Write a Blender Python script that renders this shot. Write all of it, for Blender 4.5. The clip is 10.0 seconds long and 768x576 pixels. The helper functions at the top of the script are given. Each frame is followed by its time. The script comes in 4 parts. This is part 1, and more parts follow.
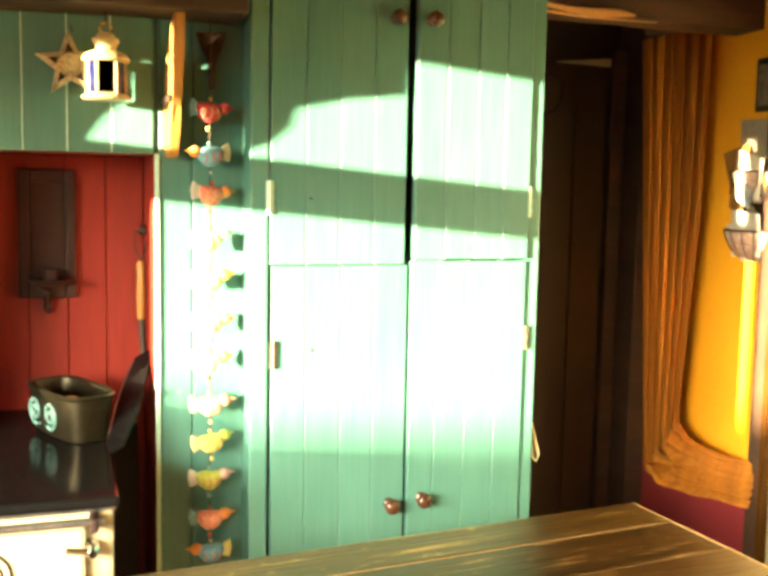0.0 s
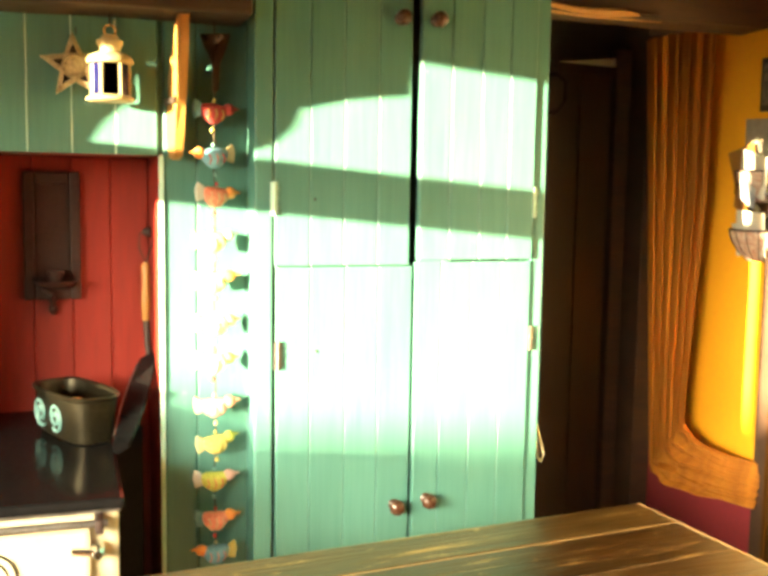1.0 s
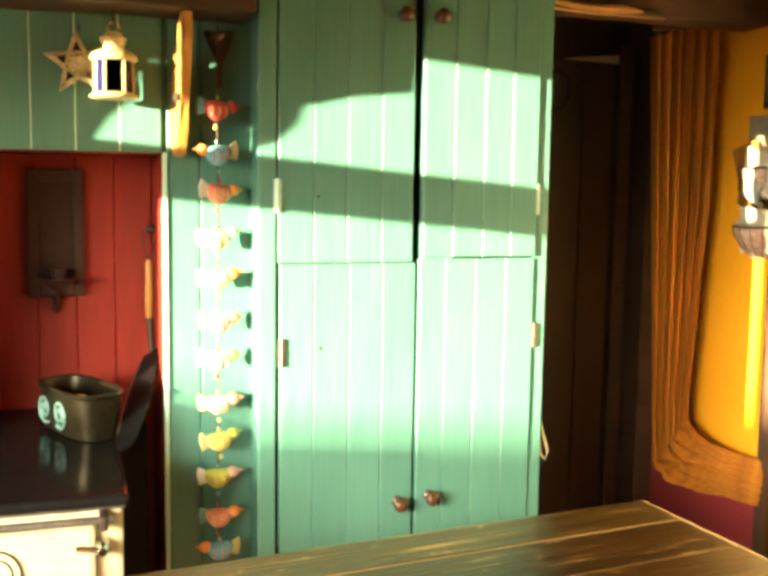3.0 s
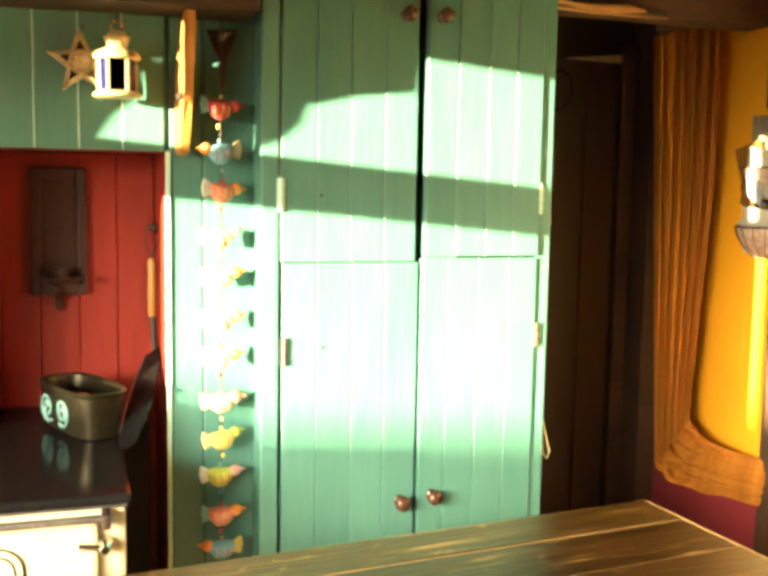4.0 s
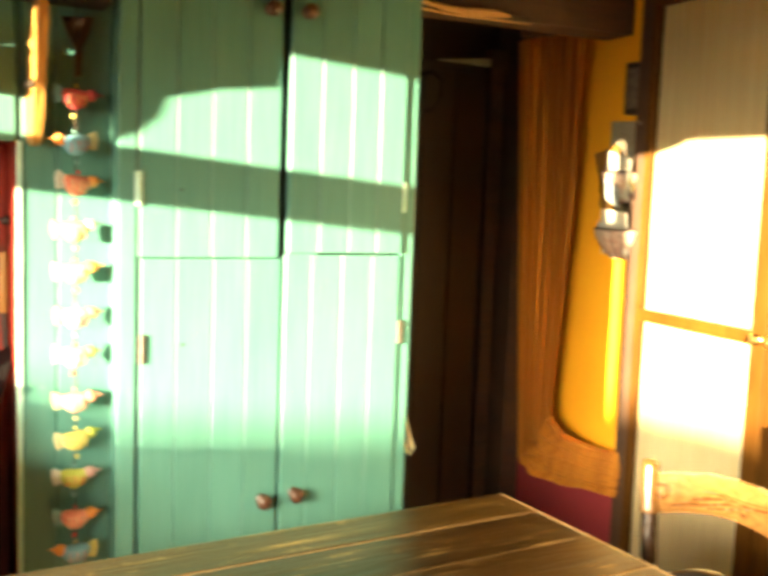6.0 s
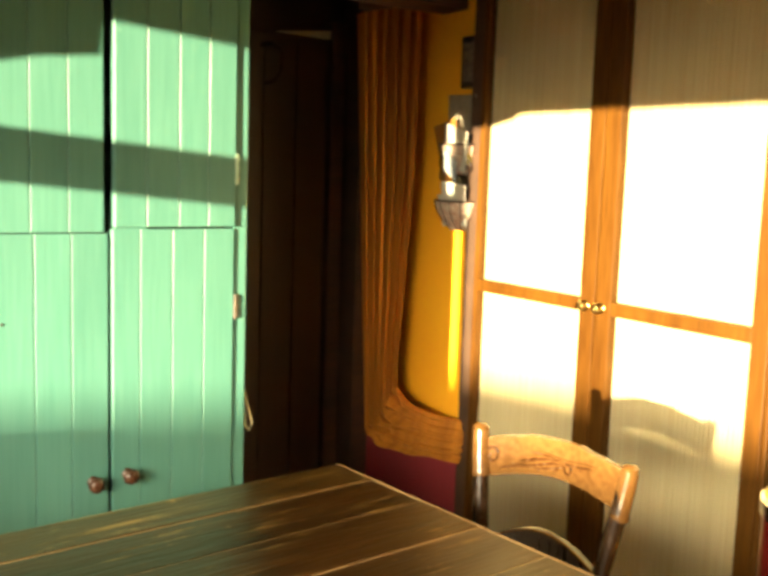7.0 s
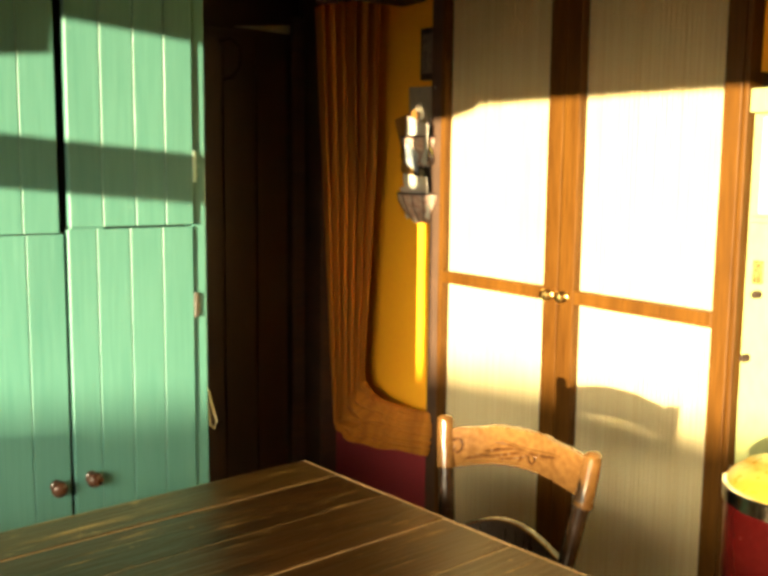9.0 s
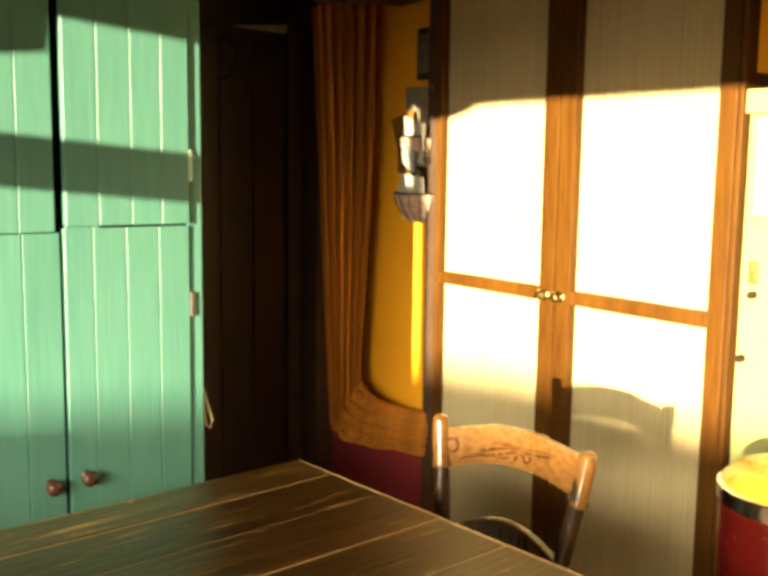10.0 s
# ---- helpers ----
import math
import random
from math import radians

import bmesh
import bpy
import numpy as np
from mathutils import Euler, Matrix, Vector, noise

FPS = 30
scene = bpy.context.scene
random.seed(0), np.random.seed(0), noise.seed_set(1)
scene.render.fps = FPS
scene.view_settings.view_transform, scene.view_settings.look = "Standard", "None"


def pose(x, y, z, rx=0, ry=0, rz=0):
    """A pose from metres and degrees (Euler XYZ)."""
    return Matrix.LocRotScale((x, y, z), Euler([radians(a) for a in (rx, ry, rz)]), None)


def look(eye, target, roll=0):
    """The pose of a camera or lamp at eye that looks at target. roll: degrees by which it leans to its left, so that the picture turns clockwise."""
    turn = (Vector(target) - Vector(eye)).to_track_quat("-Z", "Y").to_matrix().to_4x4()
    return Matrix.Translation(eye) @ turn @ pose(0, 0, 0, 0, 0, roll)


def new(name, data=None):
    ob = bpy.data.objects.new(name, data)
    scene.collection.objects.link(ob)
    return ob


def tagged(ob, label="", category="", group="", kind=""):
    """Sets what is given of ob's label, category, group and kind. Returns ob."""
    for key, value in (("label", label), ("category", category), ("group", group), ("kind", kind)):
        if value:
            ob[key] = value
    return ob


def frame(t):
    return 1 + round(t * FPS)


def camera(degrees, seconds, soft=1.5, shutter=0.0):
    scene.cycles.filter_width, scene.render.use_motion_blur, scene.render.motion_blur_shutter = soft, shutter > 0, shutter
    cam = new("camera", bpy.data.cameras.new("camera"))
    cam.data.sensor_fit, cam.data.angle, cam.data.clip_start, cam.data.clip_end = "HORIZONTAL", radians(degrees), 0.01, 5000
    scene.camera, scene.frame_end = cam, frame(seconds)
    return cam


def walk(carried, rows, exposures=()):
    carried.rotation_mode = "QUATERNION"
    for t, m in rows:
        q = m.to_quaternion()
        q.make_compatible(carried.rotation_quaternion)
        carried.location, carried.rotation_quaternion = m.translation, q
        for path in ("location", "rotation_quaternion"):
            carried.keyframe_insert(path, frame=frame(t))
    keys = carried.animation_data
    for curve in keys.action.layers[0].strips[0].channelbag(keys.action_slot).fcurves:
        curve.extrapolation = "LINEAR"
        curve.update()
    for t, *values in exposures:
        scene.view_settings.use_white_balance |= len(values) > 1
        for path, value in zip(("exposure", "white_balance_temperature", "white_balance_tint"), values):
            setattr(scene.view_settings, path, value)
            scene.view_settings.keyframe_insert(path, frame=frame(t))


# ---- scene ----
cam = camera(44.0, 10.0, soft=3.9, shutter=0.6)
ROWS = [
    (0.0, -0.0, 0.0, 1.455, 83.988, -1.104, -18.578),
    (0.5, 0.0004, -0.0, 1.4557, 83.953, -0.957, -18.513),
    (1.0, 0.0005, 0.0003, 1.4549, 84.03, -0.93, -18.314),
    (1.5, 0.001, 0.0008, 1.4559, 83.934, -0.612, -18.289),
    (2.0, 0.0002, 0.0007, 1.4561, 83.861, -0.628, -18.217),
    (2.5, -0.0005, 0.0012, 1.4544, 83.885, -0.811, -18.213),
    (4.0, -0.0036, 0.0011, 1.4542, 83.822, -1.003, -18.044),
    (4.5, -0.0035, 0.0011, 1.4522, 83.868, -1.031, -17.891),
    (5.0, -0.0037, 0.0031, 1.4507, 83.878, -0.814, -17.952),
    (5.5, -0.0031, 0.0043, 1.4477, 83.701, -1.099, -18.195),
    (5.8, 0.0159, 0.0037, 1.4357, 84.306, -1.809, -22.621),
    (6.0, 0.0403, -0.012, 1.4511, 83.936, -2.117, -25.052),
    (6.2, 0.0687, -0.0274, 1.4585, 83.288, -2.239, -27.295),
    (7.3, 0.1152, -0.0366, 1.434, 82.665, -1.556, -34.47),
    (7.5, 0.125, -0.039, 1.4401, 82.325, -1.362, -34.859),
    (8.0, 0.1279, -0.0376, 1.4385, 82.339, -1.252, -35.092),
    (8.5, 0.1305, -0.0391, 1.4378, 82.546, -0.826, -34.885),
    (9.0, 0.132, -0.0428, 1.4373, 82.581, -0.618, -35.197),
    (9.5, 0.1332, -0.0432, 1.4368, 82.598, -0.76, -35.243),
    (10.0, 0.1333, -0.0452, 1.4362, 82.595, -0.769, -35.366),
]
walk(cam, [(t, pose(x, y, z, rx, ry, rz)) for t, x, y, z, rx, ry, rz in ROWS],
     exposures=[(0.0, 1.40), (1.5, 1.40), (2.1, 1.36), (2.5, 1.04), (4.0, 1.30), (5.4, 1.30), (6.2, 0.95), (7.3, 0.12), (10.0, -0.10)])

# ---- light ----
SUN_SIDE, SUN_UP = 25.0, 4.7
SKY_POWER = 250.0
world = bpy.data.worlds.new("sky")
scene.world = world
world.use_nodes = True
wn = world.node_tree.nodes
sky = wn.new("ShaderNodeTexSky")
sky.sky_type, sky.sun_disc = "NISHITA", False
sky.sun_elevation, sky.sun_rotation = radians(SUN_UP), radians(270 - SUN_SIDE)
wn["Background"].inputs["Strength"].default_value = 0.12
world.node_tree.links.new(sky.outputs[0], wn["Background"].inputs["Color"])

sun_way = Vector((math.cos(radians(SUN_SIDE)), math.sin(radians(SUN_SIDE)), -math.tan(radians(SUN_UP))))
sun = new("sun", bpy.data.lights.new("sun", "SUN"))
sun.data.energy, sun.data.angle, sun.data.color = 33.0, radians(0.32), (1.0, 0.83, 0.48)
sun.matrix_world = look((-6, -3, 3), Vector((-6, -3, 3)) + sun_way)

# daylight of the open sky in the west window
sky_lamp = new("window_skylight", bpy.data.lights.new("window_skylight", "AREA"))
sky_lamp.data.shape, sky_lamp.data.size, sky_lamp.data.size_y = "RECTANGLE", 2.4, 0.9
sky_lamp.data.energy, sky_lamp.data.color = SKY_POWER, (1.0, 0.90, 0.63)
sky_lamp.data.spread = radians(100)
sky_lamp.matrix_world = look((-1.94, -0.05, 1.52), (0.8, 1.5, -1.75))


# ---- materials ----
def material(name, rough=0.5, metal=0.0, spec=0.5):
    m = bpy.data.materials.new(name)
    m.use_nodes = True
    b = m.node_tree.nodes["Principled BSDF"]
    b.inputs["Roughness"].default_value = rough
    b.inputs["Metallic"].default_value = metal
    b.inputs["Specular IOR Level"].default_value = spec
    return m, m.node_tree.nodes, m.node_tree.links, b


def noisy(name, dark, light, scale=(6, 6, 6), fine=(60, 60, 60), rough=0.5, metal=0.0, bump=0.15, mix=0.5, spec=0.5, per_piece=0.0, rough_var=0.15):
    """Two scales of noise between two colours, with relief and uneven gloss."""
    m, n, l, b = material(name, rough, metal, spec)
    co = n.new("ShaderNodeTexCoord")

    def wave(sc, detail):
        mp = n.new("ShaderNodeMapping")
        mp.inputs["Scale"].default_value = sc
        tx = n.new("ShaderNodeTexNoise")
        tx.inputs["Scale"].default_value, tx.inputs["Detail"].default_value = 1.0, detail
        l.new(co.outputs["Object"], mp.inputs["Vector"])
        l.new(mp.outputs[0], tx.inputs["Vector"])
        return tx.outputs["Fac"]

    big, small = wave(scale, 4), wave(fine, 6)
    mx = n.new("ShaderNodeMix")
    mx.inputs["Factor"].default_value = mix
    l.new(big, mx.inputs["A"])
    l.new(small, mx.inputs["B"])
    ramp = n.new("ShaderNodeValToRGB")
    ramp.color_ramp.elements[0].position, ramp.color_ramp.elements[1].position = 0.32, 0.68
    ramp.color_ramp.elements[0].color, ramp.color_ramp.elements[1].color = (*dark, 1), (*light, 1)
    l.new(mx.outputs["Result"], ramp.inputs["Fac"])
    colour = ramp.outputs["Color"]
    if per_piece:
        info = n.new("ShaderNodeObjectInfo")
        rng = n.new("ShaderNodeMapRange")
        rng.inputs["To Min"].default_value, rng.inputs["To Max"].default_value = 1 - per_piece, 1 + per_piece
        hsv = n.new("ShaderNodeHueSaturation")
        l.new(info.outputs["Random"], rng.inputs["Value"])
        l.new(rng.outputs["Result"], hsv.inputs["Value"])
        l.new(colour, hsv.inputs["Color"])
        colour = hsv.outputs["Color"]
    l.new(colour, b.inputs["Base Color"])
    rg = n.new("ShaderNodeMapRange")
    rg.inputs["To Min"].default_value, rg.inputs["To Max"].default_value = max(0.02, rough - rough_var), min(1, rough + rough_var)
    l.new(small, rg.inputs["Value"])
    l.new(rg.outputs["Result"], b.inputs["Roughness"])
    bp = n.new("ShaderNodeBump")
    bp.inputs["Strength"].default_value, bp.inputs["Distance"].default_value = bump, 0.004
    l.new(mx.outputs["Result"], bp.inputs["Height"])
    l.new(bp.outputs[0], b.inputs["Normal"])
    return m


TEAL = noisy("teal_paint", (0.051, 0.156, 0.130), (0.077, 0.200, 0.167), (5, 5, 1.2), (120, 120, 6), 0.42, bump=0.25, per_piece=0.04)
# pale worn paint, also the colour of sunlit joints and the lit corner
TEAL_EDGE = noisy("teal_paint_worn_and_lit", (0.30, 0.55, 0.47), (0.55, 0.70, 0.60), (9, 9, 4), (90, 90, 20), 0.5)
RED = noisy("red_paint", (0.17, 0.010, 0.005), (0.26, 0.018, 0.007), (5, 5, 1.5), (80, 80, 8), 0.5, bump=0.2, per_piece=0.05)
ORANGE = noisy("orange_plaster", (0.88, 0.36, 0.006), (0.93, 0.44, 0.010), (3, 3, 3), (45, 45, 45), 0.75, bump=0.4)
BURGUNDY = noisy("burgundy_paint", (0.24, 0.026, 0.036), (0.32, 0.04, 0.05), (4, 4, 4), (60, 60, 60), 0.55)
CREAM_WALL = noisy("cream_plaster", (0.62, 0.55, 0.38), (0.72, 0.65, 0.47), (3, 3, 3), (50, 50, 50), 0.8)
CEILING = noisy("smoky_ceiling", (0.10, 0.060, 0.030), (0.17, 0.105, 0.055), (3, 3, 3), (40, 40, 40), 0.9)
BEAM = noisy("dark_beam_oak", (0.035, 0.018, 0.01), (0.085, 0.04, 0.02), (2, 9, 9), (12, 80, 80), 0.7, bump=0.6)
SHELF_WOOD = noisy("brown_shelf_wood", (0.013, 0.006, 0.003), (0.040, 0.019, 0.008), (2, 12, 12), (10, 90, 90), 0.6, bump=0.4)
GOLD_WOOD = noisy("honey_wood", (0.28, 0.125, 0.026), (0.44, 0.22, 0.055), (14, 14, 2), (90, 90, 10), 0.45, bump=0.3)
POST_WOOD = noisy("varnished_pine", (0.044, 0.015, 0.0018), (0.115, 0.046, 0.005), (14, 14, 1.5), (110, 110, 8), 0.45, bump=0.2, spec=0.2)
TABLE_WOOD = noisy("old_table_wood", (0.014, 0.0055, 0.0014), (0.062, 0.025, 0.006), (2.0, 14, 14), (7, 90, 90), 0.34, bump=0.8, spec=0.22, per_piece=0.18)
def scuffed(m, colour, scale, low, high):
    """Pale scratches and rubbed spots over a finished wood."""
    n, l = m.node_tree.nodes, m.node_tree.links
    b = n["Principled BSDF"]
    src = b.inputs["Base Color"].links[0].from_socket
    co, mp, tx, rm, mx = n.new("ShaderNodeTexCoord"), n.new("ShaderNodeMapping"), n.new("ShaderNodeTexNoise"), n.new("ShaderNodeMapRange"), n.new("ShaderNodeMix")
    mx.data_type = "RGBA"
    mp.inputs["Scale"].default_value = scale
    tx.inputs["Scale"].default_value, tx.inputs["Detail"].default_value, tx.inputs["Roughness"].default_value = 1.0, 8, 0.7
    rm.inputs["From Min"].default_value, rm.inputs["From Max"].default_value = low, high
    mx.inputs[7].default_value = (*colour, 1)
    l.new(co.outputs["Object"], mp.inputs["Vector"])
    l.new(mp.outputs[0], tx.inputs["Vector"])
    l.new(tx.outputs["Fac"], rm.inputs["Value"])
    l.new(rm.outputs["Result"], mx.inputs[0])
    l.new(src, mx.inputs[6])
    l.new(mx.outputs[2], b.inputs["Base Color"])
    return m


# rubbed wood; its golden tone is the sheen of the sunlit cupboard
PLANK_RUBBED_SHEEN = noisy("rubbed_plank_sheen", (0.020, 0.0085, 0.002), (0.10, 0.048, 0.011), (1.2, 30, 30), (4, 120, 120), 0.34, bump=0.8, spec=0.26)
scuffed(PLANK_RUBBED_SHEEN, (0.50, 0.30, 0.09), (2.2, 60, 60), 0.575, 0.66)
scuffed(TABLE_WOOD, (0.36, 0.20, 0.06), (5, 70, 70), 0.60, 0.69)
scuffed(TABLE_WOOD, (0.26, 0.14, 0.045), (26, 34, 34), 0.64, 0.72)
scuffed(PLANK_RUBBED_SHEEN, (0.42, 0.26, 0.09), (20, 40, 40), 0.61, 0.70)
# golden tint on the gloss stands in for warm reflections
for table_mat in (TABLE_WOOD, PLANK_RUBBED_SHEEN):
    table_mat.node_tree.nodes["Principled BSDF"].inputs["Specular Tint"].default_value = (1.0, 0.74, 0.34, 1)
scuffed(TEAL, (0.42, 0.58, 0.48), (14, 14, 5), 0.68, 0.78)
TABLE_EDGE = noisy("worn_table_edge", (0.30, 0.17, 0.07), (0.48, 0.30, 0.13), (6, 30, 30), (30, 120, 120), 0.4)
DARK_WOOD = noisy("black_stained_wood", (0.010, 0.007, 0.005), (0.035, 0.02, 0.012), (8, 8, 2), (80, 80, 10), 0.30)
CHAIR_DARK = noisy("dark_varnished_wood", (0.016, 0.008, 0.004), (0.05, 0.024, 0.010), (10, 10, 3), (80, 80, 12), 0.24)
CHAIR_WOOD = noisy("chair_walnut", (0.105, 0.046, 0.012), (0.22, 0.102, 0.028), (10, 10, 10), (80, 80, 80), 0.20, bump=0.15)
# darker walnut gives the carving its groove shade by colour
CHAIR_CARVE_SHADE = noisy("carving_shade_walnut", (0.045, 0.014, 0.004), (0.10, 0.036, 0.010), (10, 10, 10), (80, 80, 80), 0.25)
PASSAGE = noisy("dark_brown_boards", (0.03, 0.017, 0.011), (0.055, 0.03, 0.02), (6, 6, 1), (70, 70, 8), 0.65)
FLOOR = noisy("floor_boards", (0.12, 0.062, 0.026), (0.24, 0.13, 0.058), (12, 2, 8), (80, 10, 60), 0.5, per_piece=0.15)
ENAMEL = noisy("cream_enamel", (0.42, 0.37, 0.25), (0.48, 0.43, 0.30), (4, 4, 4), (40, 40, 40), 0.15, bump=0.03, rough_var=0.05)
BLACK_ENAMEL = noisy("black_enamel", (0.004, 0.004, 0.004), (0.010, 0.009, 0.009), (8, 8, 8), (70, 70, 70), 0.12, bump=0.04, spec=0.05, rough_var=0.08)
IRON = noisy("rusty_iron", (0.018, 0.010, 0.008), (0.05, 0.025, 0.018), (15, 15, 15), (120, 120, 120), 0.6, metal=0.4, bump=0.4)
STEEL = noisy("dull_steel", (0.12, 0.11, 0.10), (0.28, 0.26, 0.24), (12, 12, 12), (120, 120, 120), 0.38, metal=0.9)
CHROME = noisy("chrome", (0.62, 0.61, 0.58), (0.75, 0.74, 0.72), (6, 6, 6), (60, 60, 60), 0.16, metal=1.0, rough_var=0.06)
BRASS = noisy("brass", (0.55, 0.36, 0.12), (0.75, 0.52, 0.2), (10, 10, 10), (80, 80, 80), 0.28, metal=1.0)
PEWTER = noisy("dark_pewter", (0.018, 0.015, 0.009), (0.048, 0.039, 0.022), (10, 10, 10), (90, 90, 90), 0.38, metal=0.75)
KNOB_WOOD = noisy("turned_knob", (0.03, 0.012, 0.006), (0.075, 0.03, 0.014), (20, 20, 20), (150, 150, 150), 0.28)
# upright streaks put the shade between the pleats into the cloth's colour
CURTAIN = noisy("rust_velvet_fold_shade", (0.44, 0.150, 0.013), (0.72, 0.30, 0.028), (3, 30, 0.9), (90, 160, 6), 0.85, bump=0.3, mix=0.12)
VOILE = noisy("ribbed_voile", (0.83, 0.67, 0.34), (0.96, 0.84, 0.53), (25, 60, 0.8), (220, 220, 5), 0.7, bump=0.3)
CREAM_PAINT = noisy("pale_cream_paint", (0.31, 0.32, 0.12), (0.38, 0.39, 0.16), (4, 4, 3), (60, 60, 30), 0.5)
BIN_RED = noisy("red_lacquer", (0.085, 0.005, 0.004), (0.12, 0.008, 0.006), (6, 6, 6), (60, 60, 60), 0.22, bump=0.03)
BIN_LID = noisy("yellow_lid", (0.48, 0.30, 0.03), (0.58, 0.38, 0.045), (6, 6, 6), (60, 60, 60), 0.3)
STAR_WOOD = noisy("rubbed_gilt_wood", (0.16, 0.11, 0.045), (0.52, 0.43, 0.24), (40, 40, 40), (150, 150, 150), 0.5, bump=0.4)
IVORY = noisy("ivory_metal", (0.30, 0.24, 0.11), (0.44, 0.36, 0.18), (20, 20, 20), (120, 120, 120), 0.45)
PAPER = noisy("paper", (0.72, 0.70, 0.62), (0.82, 0.80, 0.72), (8, 8, 8), (60, 60, 60), 0.8)
PAPER_GREY = noisy("grey_card", (0.34, 0.30, 0.22), (0.50, 0.46, 0.36), (8, 8, 8), (60, 60, 60), 0.7)
FLORAL = noisy("printed_floral_tin", (0.50, 0.20, 0.12), (0.84, 0.80, 0.70), (45, 45, 45), (110, 110, 110), 0.45)
BLUE_CARD = noisy("blue_white_print", (0.16, 0.24, 0.34), (0.80, 0.80, 0.76), (30, 30, 30), (90, 90, 90), 0.5)
PAPER_INK = noisy("printed_paper", (0.02, 0.018, 0.018), (0.22, 0.17, 0.12), (60, 60, 60), (140, 140, 140), 0.6)
CORD = noisy("pale_cord", (0.50, 0.44, 0.26), (0.65, 0.58, 0.38), (60, 60, 60), (200, 200, 200), 0.85)
DARK_CORD = noisy("dark_cord", (0.03, 0.02, 0.015), (0.07, 0.05, 0.03), (60, 60, 60), (200, 200, 200), 0.85)
GRASS = noisy("rough_grass", (0.03, 0.05, 0.015), (0.06, 0.09, 0.03), (0.5, 0.5, 0.5), (6, 6, 6), 0.9)
WHITE_PAINT = noisy("white_window_paint", (0.72, 0.71, 0.66), (0.80, 0.79, 0.74), (6, 6, 6), (60, 60, 60), 0.45)
TURQ = noisy("turquoise_paint", (0.07, 0.18, 0.17), (0.17, 0.31, 0.29), (40, 40, 40), (120, 120, 120), 0.6)
BLUE_GLASS, _n, _l, _b = material("blue_glass", 0.08)
_b.inputs["Base Color"].default_value = (0.02, 0.02, 0.16, 1)
_b.inputs["Transmission Weight"].default_value = 0.6
CLOTH = [noisy("cloth_" + nm, d, l, (40, 40, 40), (160, 160, 160), 0.85, bump=0.4) for nm, d, l in (
    ("crimson", (0.30, 0.03, 0.03), (0.50, 0.08, 0.07)), ("sky", (0.10, 0.28, 0.38), (0.22, 0.42, 0.50)),
    ("coral", (0.42, 0.10, 0.06), (0.75, 0.30, 0.18)), ("straw", (0.34, 0.31, 0.14), (0.45, 0.42, 0.24)),
    ("lemon", (0.41, 0.34, 0.06), (0.48, 0.42, 0.14)), ("white", (0.38, 0.37, 0.32), (0.48, 0.47, 0.42)),
    ("pink", (0.38, 0.19, 0.15), (0.46, 0.31, 0.26)), ("olive", (0.24, 0.26, 0.03), (0.42, 0.42, 0.08)),
    ("orange", (0.60, 0.18, 0.03), (0.75, 0.32, 0.08)))]
CRIMSON, SKYBLUE, CORAL, STRAW, LEMON, WHITE, PINK, OLIVE, AMBER = CLOTH


# ---- mesh tools ----
def thing(name, at, label, category, rz=0.0, group="", kind=""):
    ob = new(name)
    ob.empty_display_size = 0.1
    ob.matrix_world = pose(*at, 0, 0, rz)
    return tagged(ob, label, category, group, kind)


def part(name, bm, mat, parent=None, label="", smooth=False):
    me = bpy.data.meshes.new(name)
    bmesh.ops.recalc_face_normals(bm, faces=bm.faces)
    bm.to_mesh(me)
    bm.free()
    me.materials.append(mat)
    if smooth:
        me.polygons.foreach_set("use_smooth", [True] * len(me.polygons))
        me.set_sharp_from_angle(angle=radians(40))
    ob = new(name, me)
    if parent:
        ob.parent = parent
    return tagged(ob, label)


def add_box(bm, lo, hi, bevel=0.0):
    geo = bmesh.ops.create_cube(bm, size=1)["verts"]
    lo, hi = Vector(lo), Vector(hi)
    for v in geo:
        v.co = Vector([lo[i] + (v.co[i] + 0.5) * (hi[i] - lo[i]) for i in range(3)])
    if bevel:
        edges = {e for v in geo for e in v.link_edges}
        bmesh.ops.bevel(bm, geom=list(edges), offset=bevel, segments=2, profile=0.6, affect="EDGES")
    return bm


def box(lo, hi, bevel=0.0):
    return add_box(bmesh.new(), lo, hi, bevel)


def add_lathe(bm, profile, at=(0, 0, 0), axis="z", steps=24, squash=(1, 1)):
    """profile: (radius, height) pairs turned about an axis."""
    rings = []
    for r, h in profile:
        ring = []
        for k in range(steps):
            a = 2 * math.pi * k / steps
            p = (r * math.cos(a) * squash[0], r * math.sin(a) * squash[1], h)
            p = {"z": p, "x": (p[2], p[0], p[1]), "y": (p[0], p[2], p[1])}[axis]
            ring.append(bm.verts.new(Vector(at) + Vector(p)))
        rings.append(ring)
    for a, b in zip(rings, rings[1:]):
        for k in range(steps):
            bm.faces.new((a[k], a[(k + 1) % steps], b[(k + 1) % steps], b[k]))
    for ring in (rings[0], rings[-1]):
        bm.faces.new(ring)
    return bm


def lathe(*a, **k):
    return add_lathe(bmesh.new(), *a, **k)


